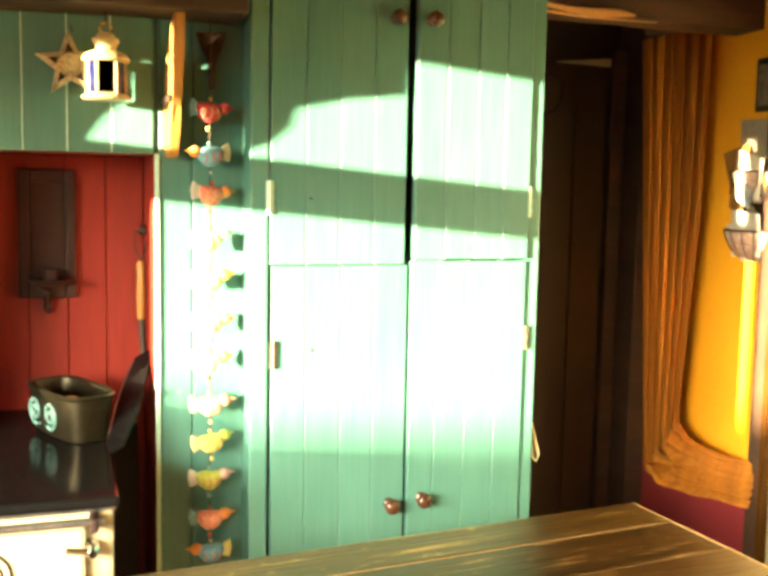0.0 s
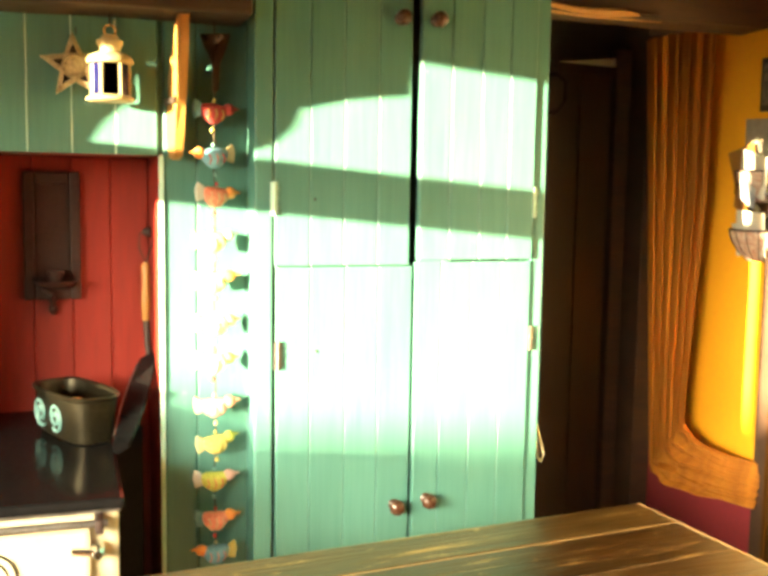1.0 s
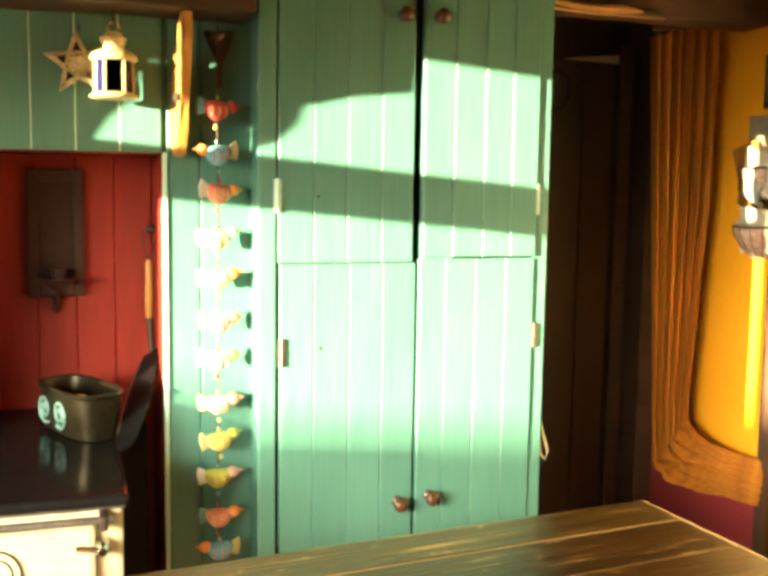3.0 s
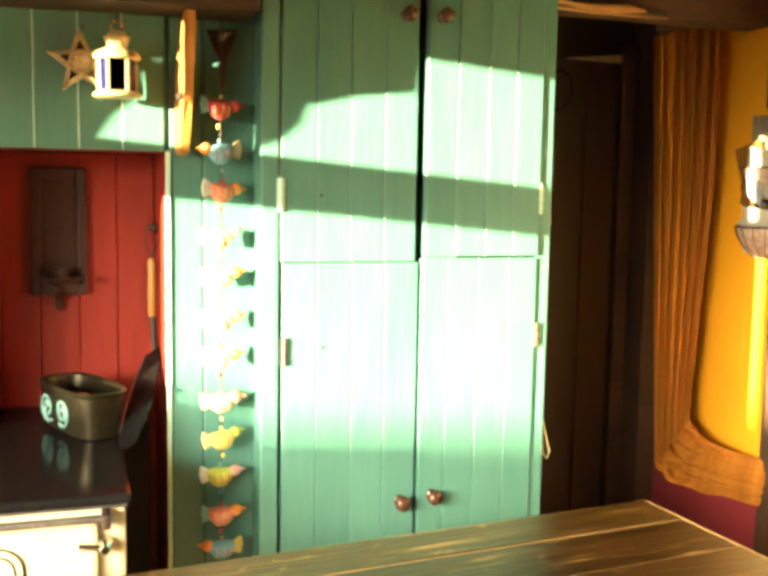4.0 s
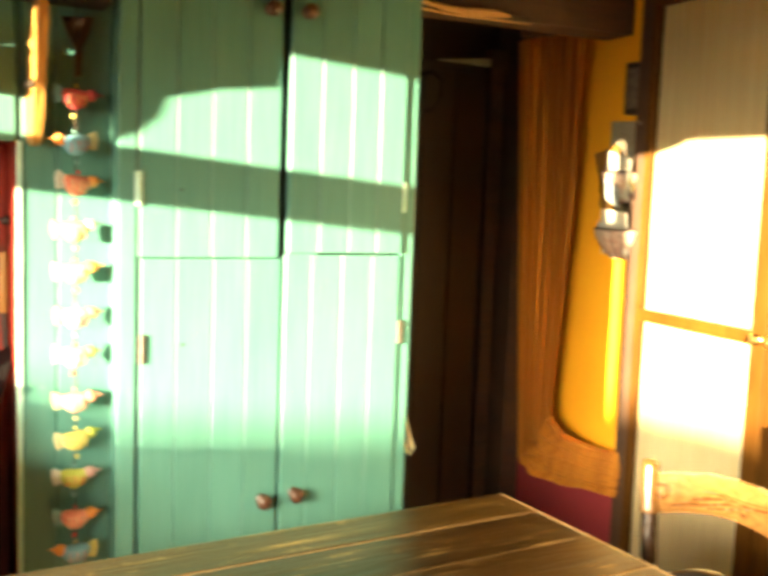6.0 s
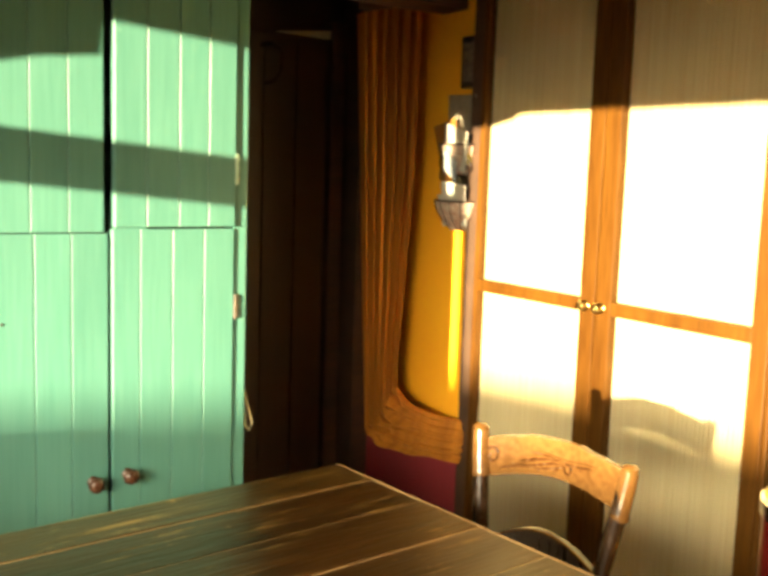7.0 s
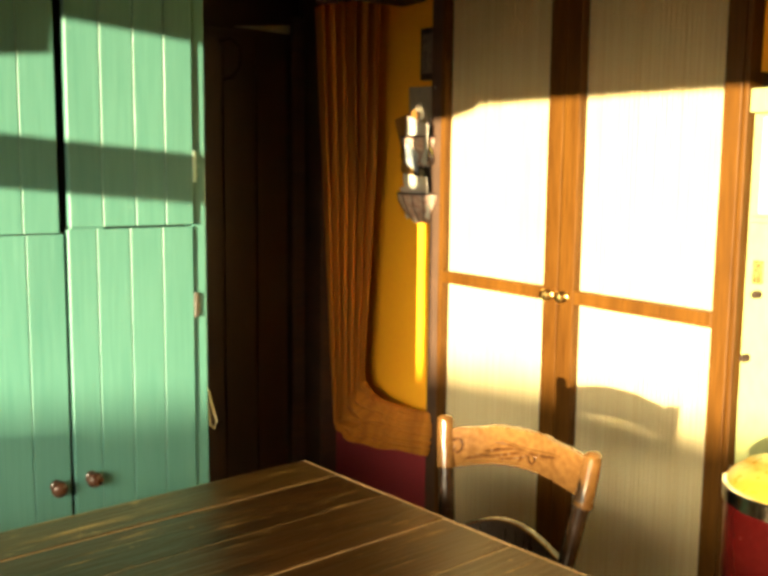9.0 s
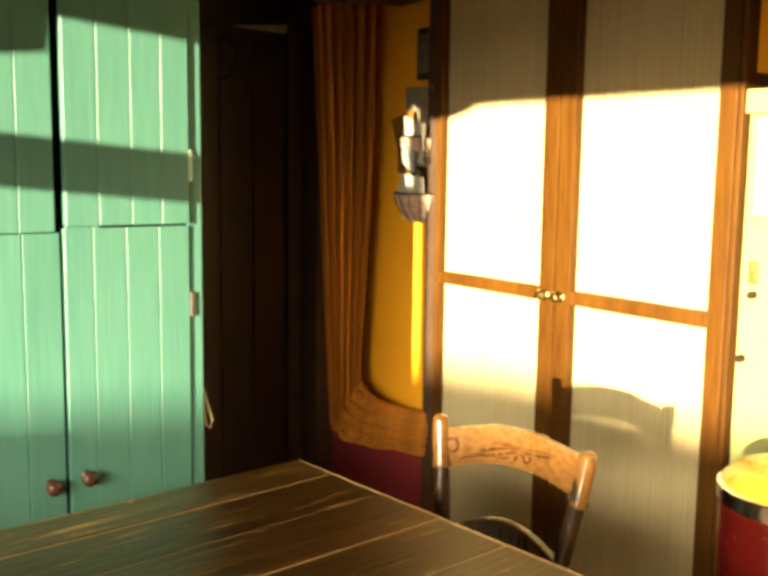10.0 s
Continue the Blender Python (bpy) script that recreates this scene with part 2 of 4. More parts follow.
def add_tube(bm, points, radius, steps=8):
    pts = [Vector(p) for p in points]
    rs = radius if isinstance(radius, (list, tuple)) else [radius] * len(pts)
    rings, up = [], Vector((0.31, 0.17, 0.93)).normalized()
    for i, p in enumerate(pts):
        d = (pts[min(i + 1, len(pts) - 1)] - pts[max(i - 1, 0)]).normalized()
        u = d.cross(up)
        if u.length < 0.05:
            u = d.cross(Vector((1, 0, 0)))
        u.normalize()
        w = d.cross(u)
        rings.append([bm.verts.new(p + rs[i] * (math.cos(2 * math.pi * k / steps) * u + math.sin(2 * math.pi * k / steps) * w)) for k in range(steps)])
    for a, b in zip(rings, rings[1:]):
        for k in range(steps):
            bm.faces.new((a[k], a[(k + 1) % steps], b[(k + 1) % steps], b[k]))
    bm.faces.new(rings[0])
    bm.faces.new(rings[-1])
    return bm


def tube(points, radius, steps=8):
    return add_tube(bmesh.new(), points, radius, steps)


def add_prism(bm, outline, place, thick):
    """A flat outline (u, v) given depth; place maps (u, v, w) to a point."""
    a = [bm.verts.new(place(u, v, 0)) for u, v in outline]
    b = [bm.verts.new(place(u, v, thick)) for u, v in outline]
    bm.faces.new(a)
    bm.faces.new(b[::-1])
    for i in range(len(a)):
        j = (i + 1) % len(a)
        bm.faces.new((a[i], a[j], b[j], b[i]))
    return bm


def ball(bm, at, r, squash=(1, 1, 1), seg=14):
    vs = bmesh.ops.create_uvsphere(bm, u_segments=seg, v_segments=max(6, seg * 2 // 3), radius=1)["verts"]
    for v in vs:
        v.co = Vector(at) + Vector([v.co[i] * r * squash[i] for i in range(3)])
    return bm


def board(name, x0, x1, z0, z1, y, thick, mat, parent, chamfer=0.004):
    """An upright matchboard with chamfered front edges; its face looks to -y."""
    c = chamfer
    outline = [(x0 + 0.0003, 0), (x1 - 0.0003, 0), (x1 - 0.0003, -(thick - c)), (x1 - c, -thick), (x0 + c, -thick), (x0 + 0.0003, -(thick - c))]
    bm = bmesh.new()
    add_prism(bm, outline, lambda u, v, w: Vector((u, y + v, z0 + w)), z1 - z0)
    return part(name, bm, mat, parent)


def setting(name, bm, mat, label, category):
    return tagged(part(name, bm, mat), label, category, kind="structure")


# ---- the room ----
X_W, X_E, Y_S, Y_N, TOP = -2.0, 2.15, -2.4, 3.3, 2.16
PIER_Y, CUP_Y, RED_Y = 2.24, 2.128, 2.58
ALCOVE_X = 0.204

floor = setting("floor", box((X_W - 0.2, Y_S - 0.2, -0.12), (2.9, 3.6, -0.02)), DARK_WOOD, "dark timber subfloor under worn boards", "floor")
for i in range(26):
    x = X_W + 0.16 * i
    part("floor_board", box((x + 0.002, Y_S, -0.02), (x + 0.158, Y_N, 0.0), 0.002), FLOOR, floor)
setting("ceiling", box((X_W - 0.2, Y_S - 0.2, TOP), (2.9, 3.6, TOP + 0.1)), CEILING, "smoke-browned low plaster ceiling", "ceiling")

# west wall with the window opening
WIN = (-1.40, 1.36, 0.90, 2.018)
bm = bmesh.new()
for lo, hi in (((X_W - 0.2, Y_S, 0), (X_W, WIN[0], TOP)), ((X_W - 0.2, WIN[1], 0), (X_W, Y_N, TOP)),
               ((X_W - 0.2, WIN[0], 0), (X_W, WIN[1], WIN[2])), ((X_W - 0.2, WIN[0], WIN[3]), (X_W, WIN[1], TOP))):
    add_box(bm, lo, hi)
setting("wall_west", bm, ORANGE, "orange plaster wall with a deep window", "wall")
win = thing("window_1", (X_W - 0.012, 0.33, WIN[2]), "white painted casement window with a transom bar", "window", kind="structure")
fr = bmesh.new()
y0, y1, hgt = WIN[0] - 0.33, WIN[1] - 0.33, WIN[3] - WIN[2]
add_box(fr, (-0.03, 0.24, 0), (0.03, 0.285, hgt), 0.004)
part("mullion", fr, WHITE_PAINT, win)
part("transom", box((-0.03, 0.285, 0.72), (0.03, y1, 0.835), 0.004), WHITE_PAINT, win)
part("window_sill", box((-0.1, y0, -0.03), (0.16, y1, 0.0), 0.006), WHITE_PAINT, win)
# unseen panels added at the window's head to shape the sun patches
mask_bm = bmesh.new()
edge = [(1.095, 2.03), (1.095, 1.715), (1.040, 1.735), (1.012, 1.750), (0.985, 1.774), (0.964, 1.815), (0.957, 1.857), (0.90, 1.895), (0.835, 1.922), (0.826, 2.02)]
add_prism(mask_bm, edge, lambda u, v, w: Vector((w, u - 0.33, v - WIN[2])), 0.012)
part("swag", mask_bm, CURTAIN, win)
mask_bm = bmesh.new()
add_prism(mask_bm, [(0.57, 2.02), (0.57, 1.955), (0.50, 1.96), (0.38, 1.985), (0.33, 2.02)], lambda u, v, w: Vector((w, u - 0.33, v - WIN[2])), 0.012)
part("swag", mask_bm, CURTAIN, win)
mask_bm = bmesh.new()
add_prism(mask_bm, [(1.38, 2.02), (1.38, 1.58), (1.33, 1.60), (1.30, 1.70), (1.282, 1.745), (1.268, 1.79), (1.246, 1.832), (1.234, 1.90), (1.225, 1.925), (1.19, 1.925), (1.19, 2.02)], lambda u, v, w: Vector((w, u - 0.33, v - WIN[2])), 0.012)
part("swag", mask_bm, CURTAIN, win)

mask_bm = bmesh.new()
add_prism(mask_bm, [(1.223, 2.02), (1.223, 1.93), (1.18, 1.935), (1.118, 1.94), (1.118, 2.02)], lambda u, v, w: Vector((w - 0.014, u - 0.33, v - WIN[2])), 0.012)
part("swag", mask_bm, CURTAIN, win)

setting("wall_south", box((X_W - 0.2, Y_S - 0.15, 0), (2.9, Y_S, TOP)), ORANGE, "plain orange plaster wall", "wall")

# east wall: orange above a burgundy dado, with a recess for the built-in cupboards
bm = bmesh.new()
add_box(bm, (X_E, 2.485, 0.50), (X_E + 0.12, Y_N + 0.1, TOP))
add_box(bm, (X_E, 0.52, 1.66), (X_E + 0.12, 1.298, TOP))
add_box(bm, (X_E, Y_S, 0.0), (X_E + 0.12, 0.52, TOP))
east = setting("wall_east", bm, ORANGE, "orange painted plaster wall", "wall")
setting("dado", box((X_E - 0.004, 2.485, 0), (X_E + 0.12, Y_N + 0.1, 0.50)), BURGUNDY, "burgundy painted lower wall", "wall")
setting("wall_east_back", box((2.68, Y_S, 0), (2.8, 2.6, TOP)), CREAM_WALL, "plain wall behind the built-in cupboards", "wall")

# passage beside the cupboard
bm = bmesh.new()
add_box(bm, (1.05, Y_N, 0), (X_E, Y_N + 0.1, TOP))
add_box(bm, (1.0, 2.68, 0), (1.1, Y_N, TOP))
passage = setting("wall_passage", bm, PASSAGE, "dark brown panelled passage wall", "wall")
door = thing("door_1", (1.62, Y_N - 0.004, 0), "dark stained ledged door in the passage", "door", kind="structure")
part("door_leaf", box((-0.33, -0.045, 0.0), (0.37, 0, 1.93), 0.004), PASSAGE, door)
for i in range(5):
    part("plank", box((-0.32 + i * 0.138, -0.056, 0.02), (-0.188 + i * 0.138, -0.045, 1.9), 0.003), PASSAGE, door)
part("door_frame", box((0.38, -0.07, 0), (0.44, 0, 2.0), 0.006), BEAM, door)
# dark post added over the orange wall, in place of corner shade
part("jamb", box((0.45, -0.17, 0), (0.527, 0, 2.14), 0.006), BEAM, door, "added dark post for the shade in the corner")
# pale wedge stands in for a lit wall showing above the door
bm = bmesh.new()
add_prism(bm, [(1.76, 1.938), (1.99, 1.930), (1.99, 1.962)], lambda u, v, w: Vector((u, Y_N - 0.075 + w, v)), 0.02)
setting("transom_strip", bm, PAPER_GREY, "pale wedge in place of the lit gap over the passage door", "trim")
hook = thing("coat_hook", (1.70, Y_N - 0.06, 1.83), "dark curved iron coat hook", "hook")
part("hook", tube([(0.0, 0, 0.05), (0.03, -0.03, 0.06), (0.06, -0.05, 0.03), (0.06, -0.05, -0.04), (0.03, -0.05, -0.08), (0.0, -0.03, -0.09)], 0.008), IRON, hook)

# ceiling timbers
def beam(name, lo, hi, mat, label, wob=0.006, seed=1):
    bm = box(lo, hi)
    bmesh.ops.subdivide_edges(bm, edges=[e for e in bm.edges if e.calc_length() > 0.4], cuts=14)
    for v in bm.verts:
        v.co += Vector((0, noise.noise(v.co * 5 + Vector((seed, 0, 0))), noise.noise(v.co * 5 + Vector((0, seed, 9))))) * wob
    return setting(name, bm, mat, label, "beam")


beam("beam", (1.06, 2.58, 1.985), (X_E, 2.72, TOP), BEAM, "dark oak ceiling beam over the passage", 0.008, 3)
beam("beam", (X_W, 0.35, 2.04), (X_E, 0.50, TOP), BEAM, "dark oak ceiling beam", 0.008, 5)
beam("beam", (X_W, -1.2, 2.04), (X_E, -1.05, TOP), BEAM, "dark oak ceiling beam", 0.008, 7)
lin = thing("lintel", (1.13, 2.56, 1.985), "rough brown lintel edge with honey-coloured strips", "beam", kind="structure")
part("batten", box((0.0, 0.0, -0.004), (0.60, 0.02, 0.010), 0.003), SHELF_WOOD, lin)
part("splinter", tube([(0.0, -0.004, 0.026), (0.12, -0.006, 0.020), (0.22, -0.006, 0.014), (0.30, -0.008, 0.004), (0.38, -0.010, 0.000), (0.46, -0.008, 0.006), (0.52, -0.004, 0.004)], [0.006, 0.007, 0.008, 0.010, 0.014, 0.013, 0.004], 8), GOLD_WOOD, lin, "honey-coloured strip along the lintel", smooth=True)
part("splinter", tube([(0.0, -0.002, 0.004), (0.15, -0.002, -0.002), (0.34, -0.002, -0.012), (0.60, 0.0, -0.012)], [0.004, 0.005, 0.004, 0.002], 6), GOLD_WOOD, lin, smooth=True)

# north wall: boarded chimney front with the range alcove
bm = bmesh.new()
add_box(bm, (X_W, PIER_Y + 0.02, 1.525), (ALCOVE_X, PIER_Y + 0.06, TOP))
add_box(bm, (ALCOVE_X, PIER_Y + 0.02, 0), (1.0, RED_Y + 0.1, TOP))
# left side is out of view, brought close to darken the alcove
add_box(bm, (X_W, PIER_Y + 0.02, 0), (-0.40, RED_Y + 0.1, 1.525))
north = setting("wall_north", bm, TEAL, "teal matchboarded chimney wall round the range", "wall")
xs = [ALCOVE_X - 0.0935 * k for k in range(0, 24)]
for a, b in zip(xs[1:], xs):
    board("matchboard", a - 0.005, b - 0.005, 1.522, TOP, PIER_Y + 0.02, 0.018, TEAL, north)
# pale strips put sunlight on the joints' chamfers into colour
for a in xs[1:8]:
    part("joint_bead", box((a - 0.0066, PIER_Y + 0.0025, 1.523), (a - 0.0034, PIER_Y + 0.006, TOP - 0.002)), TEAL_EDGE, north)
# pale strip colours in the lit edge of the alcove corner
part("corner_bead", box((ALCOVE_X - 0.004, PIER_Y - 0.004, 0), (ALCOVE_X + 0.006, PIER_Y + 0.02, 1.522), 0.002), TEAL_EDGE, north)
for a, b in ((0.21, 0.285), (0.285, 0.405)):
    board("matchboard", a, b, 0, TOP, PIER_Y + 0.02, 0.018, TEAL, north)
bm = box((-0.40, RED_Y, 0), (ALCOVE_X + 0.02, RED_Y + 0.08, 1.6))
add_box(bm, (ALCOVE_X - 0.003, PIER_Y + 0.02, 0), (ALCOVE_X + 0.012, RED_Y, 1.53))
add_box(bm, (-0.41, PIER_Y + 0.02, 0), (-0.397, RED_Y, 1.53))
add_box(bm, (-0.40, PIER_Y + 0.06, 1.524), (ALCOVE_X, RED_Y, 1.54))
# unseen cheek, added to keep window light off the alcove's left
add_box(bm, (-0.396, PIER_Y + 0.02, 0.90), (-0.26, RED_Y, 1.524))
red = setting("wall_alcove", bm, RED, "red painted boarded alcove behind the range", "wall")
for i in range(6):
    a = ALCOVE_X - 0.004 - 0.0955 * (i + 1)
    board("matchboard", a, a + 0.0955, 0, 1.52, RED_Y, 0.014, RED, red, 0.003)

ground = bmesh.new()
rows_x = [-400, -120, -60, -40, -32] + [-28.4 + 0.2 * k for k in range(25)] + [-21, -16, -12, -7, -4, -2.5, 4, 60, 400]
cols_y = [-400, -120, -40, -24, -18] + [-15 + 0.1 * k for k in range(80)] + [-6, -2, 2, 8, 16, 40, 120, 400]


# unseen ridge, added and shaped to set the sun patches' soft lower edge
def land(x, y):
    step = min(1.0, max(0.0, (-10.55 - y) / 0.5))
    hump = min(1.0, max(0.0, (y + 10.2) / 0.15))
    ridge = 3.288 + 0.062 * step * step * (3 - 2 * step) + 0.06 * hump + 0.02 * noise.noise(Vector((y * 1.3, 0, 3))) + 0.015 * noise.noise(Vector((y * 5, 2, 3)))
    return -0.3 + (ridge + 0.3) * math.exp(-((x + 26.0) / 0.9) ** 2)


grid = [[ground.verts.new((x, y, land(x, y))) for y in cols_y] for x in rows_x]
for i in range(len(rows_x) - 1):
    for j in range(len(cols_y) - 1):
        ground.faces.new((grid[i][j], grid[i + 1][j], grid[i + 1][j + 1], grid[i][j + 1]))
setting("ground", ground, GRASS, "rough grass outside, with an added bank that cuts the low sun", "ground")

# ---- tall cupboard ----
def knob(parent, x, y, z, r=0.019, mat=KNOB_WOOD, label="turned brown wooden knob"):
    prof = [(r * 0.75, 0.0), (r * 0.72, 0.003), (r * 0.45, 0.007), (r * 0.42, 0.015), (r * 0.8, 0.020), (r, 0.027), (r * 0.95, 0.034), (r * 0.6, 0.040), (r * 0.15, 0.042)]
    bm = lathe([(a, -h) for a, h in prof], (x, y, z), "y", 20)
    return part("knob", bm, mat, parent, label, smooth=True)


def hinge(parent, x, y, z, h):
    bm = box((x - 0.009, y - 0.004, z - h / 2), (x + 0.009, y, z + h / 2), 0.001)
    add_lathe(bm, [(0.0045, -h / 2), (0.0045, h / 2)], (x, y - 0.005, z), "z", 8)
    for dz in (-0.3, 0.0, 0.3):
        add_lathe(bm, [(0.003, -0.0055), (0.003, -0.003)], (x + 0.008, y, z + dz * h), "y", 6)
    return part("hinge", bm, TEAL_EDGE if z > 1.25 else STEEL, parent, "painted butt hinge" if z > 1.25 else "bare steel butt hinge")


cup = thing("tall_cupboard", (0.762, CUP_Y, 0), "tall teal matchboard cupboard, double doors, worn edges", "cupboard")
CX = 0.762
part("carcass", box((0.403 - CX, 0.12, 0.0), (1.121 - CX, 0.56, TOP - 0.006)), PASSAGE, cup, "dark inside of the cupboard")
part("side_panel", box((0.401 - CX, 0.022, 0.0), (0.4025 - CX, 0.56, TOP - 0.006)), TEAL, cup)
part("side_panel", box((1.1215 - CX, 0.022, 0.0), (1.124 - CX, 0.56, TOP - 0.006)), TEAL, cup)
part("stile", box((0.399 - CX, 0.0, 0.0), (0.441 - CX, 0.022, TOP - 0.006), 0.005), TEAL, cup)
part("stile", box((1.093 - CX, 0.0, 0.0), (1.128 - CX, 0.022, TOP - 0.006), 0.005), TEAL, cup)
part("plinth", box((0.441 - CX, 0.004, 0.0), (1.093 - CX, 0.022, 0.09), 0.002), TEAL, cup)


def cup_door(x0, x1, z0, z1, cuts, lean, proud, knob_at, hinge_at):
    d = part("door", box((x0, 0.010 - proud, z0), (x1, 0.019 - proud, z1)), TEAL, cup)
    for a, b in zip(cuts, cuts[1:]):
        board("board", a, b, z0 - 0.001, z1 + 0.001, 0.010 - proud, 0.012, TEAL, d, 0.0024)
    knob(d, knob_at[0], -0.003 - proud, knob_at[1])
    for hx, hz, hh in hinge_at:
        hinge(d, hx, -0.002, hz, hh)
    d.rotation_euler = (0, 0, lean)
    return d


def rel(*v):
    return [a - CX for a in v]


cup_door(0.445 - CX, 0.770 - CX, 1.277, TOP - 0.05, rel(0.445, 0.527, 0.607, 0.690, 0.770), 0.0, 0.0, (0.737 - CX, 1.845), [(0.443 - CX, 1.429, 0.075)])
cup_door(0.449 - CX, 0.779 - CX, 0.095, 1.2715, rel(0.449, 0.529, 0.614, 0.695, 0.779), 0.0, 0.0, (0.742 - CX, 0.690), [(0.452 - CX, 1.068, 0.065)])
part("filler_strip", box((0.791 - CX, -0.011, 1.2825), (0.867 - CX, 0.008, 1.2865)), TEAL, cup)
cup_door(0.790 - CX, 1.090 - CX, 1.289, TOP - 0.05, rel(0.790, 0.867, 0.945, 1.019, 1.090), 0.0, 0.010, (0.822 - CX, 1.845), [(1.092 - CX, 1.427, 0.075)])
cup_door(0.786 - CX, 1.090 - CX, 0.095, 1.281, rel(0.786, 0.852, 0.931, 1.011, 1.090), 0.0, 0.006, (0.822 - CX, 0.700), [(1.094 - CX, 1.088, 0.060)])
for x, z in ((0.545, 1.075), (0.538, 1.428)):
    part("nail_head", lathe([(0.0034, 0.0), (0.0034, -0.002), (0.002, -0.003)], (x - CX, -0.0015 if x < 0.8 else -0.0075, z), "y", 8), IRON, cup)
loop = [(0.0, 0.03, 0.0), (0.006, 0.028, -0.03), (0.016, 0.026, -0.075), (0.022, 0.025, -0.10), (0.016, 0.024, -0.115), (0.008, 0.024, -0.105), (0.005, 0.025, -0.07), (0.001, 0.03, -0.01)]
part("string_loop", tube([(1.131 - CX + 1.4 * a, b, 0.89 + 1.15 * c) for a, b, c in loop], 0.0034, 6), CORD, cup, "pale looped string on a nail")

# ---- mantel shelf over the range ----
shelf = thing("mantel_shelf", (-0.6, 2.13, 1.80), "dark brown wooden shelf over the range", "shelf")
sb = box((-1.35, -0.06, 0.02), (0.985, 0.105, 0.055), 0.008)
bmesh.ops.subdivide_edges(sb, edges=[e for e in sb.edges if e.calc_length() > 0.5], cuts=20)
for v in sb.verts:
    v.co.z += 0.006 * noise.noise(v.co * 3)
part("board", sb, SHELF_WOOD, shelf)

# ---- farmhouse table ----
table = thing("farmhouse_table", (1.192, 1.769, 0), "dark worn plank farmhouse table with scuffed edges", "table", rz=5.6)
L, W, H = 2.05, 0.98, 0.769
ys = [0.0, -0.128, -0.29, -0.46, -0.63, -0.80, -W]
for k, (a, b) in enumerate(zip(ys, ys[1:])):
    bm = box((-L, b + 0.0012, H - 0.034), (0, a - 0.0012, H - (0.0, 0.001, 0.0, 0.0015, 0.0005, 0.0)[k]), 0.003)
    part("plank", bm, PLANK_RUBBED_SHEEN if k == 0 else TABLE_WOOD, table, "rubbed back plank, golden sheen put into its colour" if k == 0 else "")
for k, y in enumerate(ys[1:-1]):
    part("seam_fillet", box((-L + 0.01, y - 0.0012, H - 0.03), (-0.004, y + 0.0012, H - 0.0015)), TABLE_EDGE, table, "pale worn plank seam")
part("worn_edge", box((-0.001, -W + 0.004, H - 0.006), (0.0012, -0.004, H + 0.0006)), TABLE_EDGE, table, "pale rubbed end edge")
part("worn_edge", box((-L + 0.2, -0.0015, H - 0.008), (-0.02, 0.001, H - 0.003)), TABLE_EDGE, table, "pale rubbed long edge")
part("apron", box((-L + 0.08, -W + 0.07, H - 0.13), (-0.08, -W + 0.09, H - 0.036)), TABLE_WOOD, table)
part("apron", box((-L + 0.08, -0.09, H - 0.13), (-0.08, -0.07, H - 0.036)), TABLE_WOOD, table)
part("apron", box((-0.10, -W + 0.09, H - 0.13), (-0.08, -0.09, H - 0.036)), TABLE_WOOD, table)
for x in (-0.12, -L + 0.12):
    for y in (-0.11, -W + 0.11):
        leg = [(0.022, 0.0), (0.030, 0.03), (0.026, 0.07), (0.034, 0.25), (0.040, 0.45), (0.028, 0.53), (0.042, 0.56), (0.042, H - 0.036)]
        part("leg", lathe(leg, (x, y, 0), "z", 16), TABLE_WOOD, table, smooth=True)

# ---- built-in wardrobe ----
ward = thing("built_in_wardrobe", (2.105, 1.89, 0), "varnished wooden wardrobe with pale ribbed voile door panels", "wardrobe")
part("carcass", box((0.06, -0.585, 0.0), (0.54, 0.59, TOP - 0.01)), PASSAGE, ward)
# darker wood puts the shade on this set-back post into its colour
part("outer_post", box((0.004, 0.545, 0.0), (0.06, 0.602, TOP - 0.012), 0.004), BEAM, ward, "outer post, dark wood for the shade on it")
part("outer_post", box((0.004, -0.590, 0.0), (0.06, -0.575, TOP - 0.012), 0.004), POST_WOOD, ward)


def voile(y0, y1, z0, z1, seed):
    """Gathered fabric behind the door frame: a corrugated sheet with some depth."""
    n = 150
    bm = bmesh.new()
    rows = []
    rnd = random.Random(seed)
    ph = 0.0
    offs = []
    for k in range(n + 1):
        ph += rnd.uniform(0.9, 1.7)
        offs.append(0.0011 * math.sin(ph) + 0.0010 * math.sin(k * 0.21 + seed))
    for j in range(7):
        z = z0 + (z1 - z0) * j / 6
        rows.append([bm.verts.new((0.034 + offs[k] * (0.8 + 0.4 * math.sin(j * 1.3 + k * 0.05)), y0 + (y1 - y0) * k / n, z)) for k in range(n + 1)])
    for a, b in zip(rows, rows[1:]):
        for k in range(n):
            bm.faces.new((a[k], a[k + 1], b[k + 1], b[k]))
    bmesh.ops.solidify(bm, geom=bm.faces[:], thickness=0.002)
    return bm


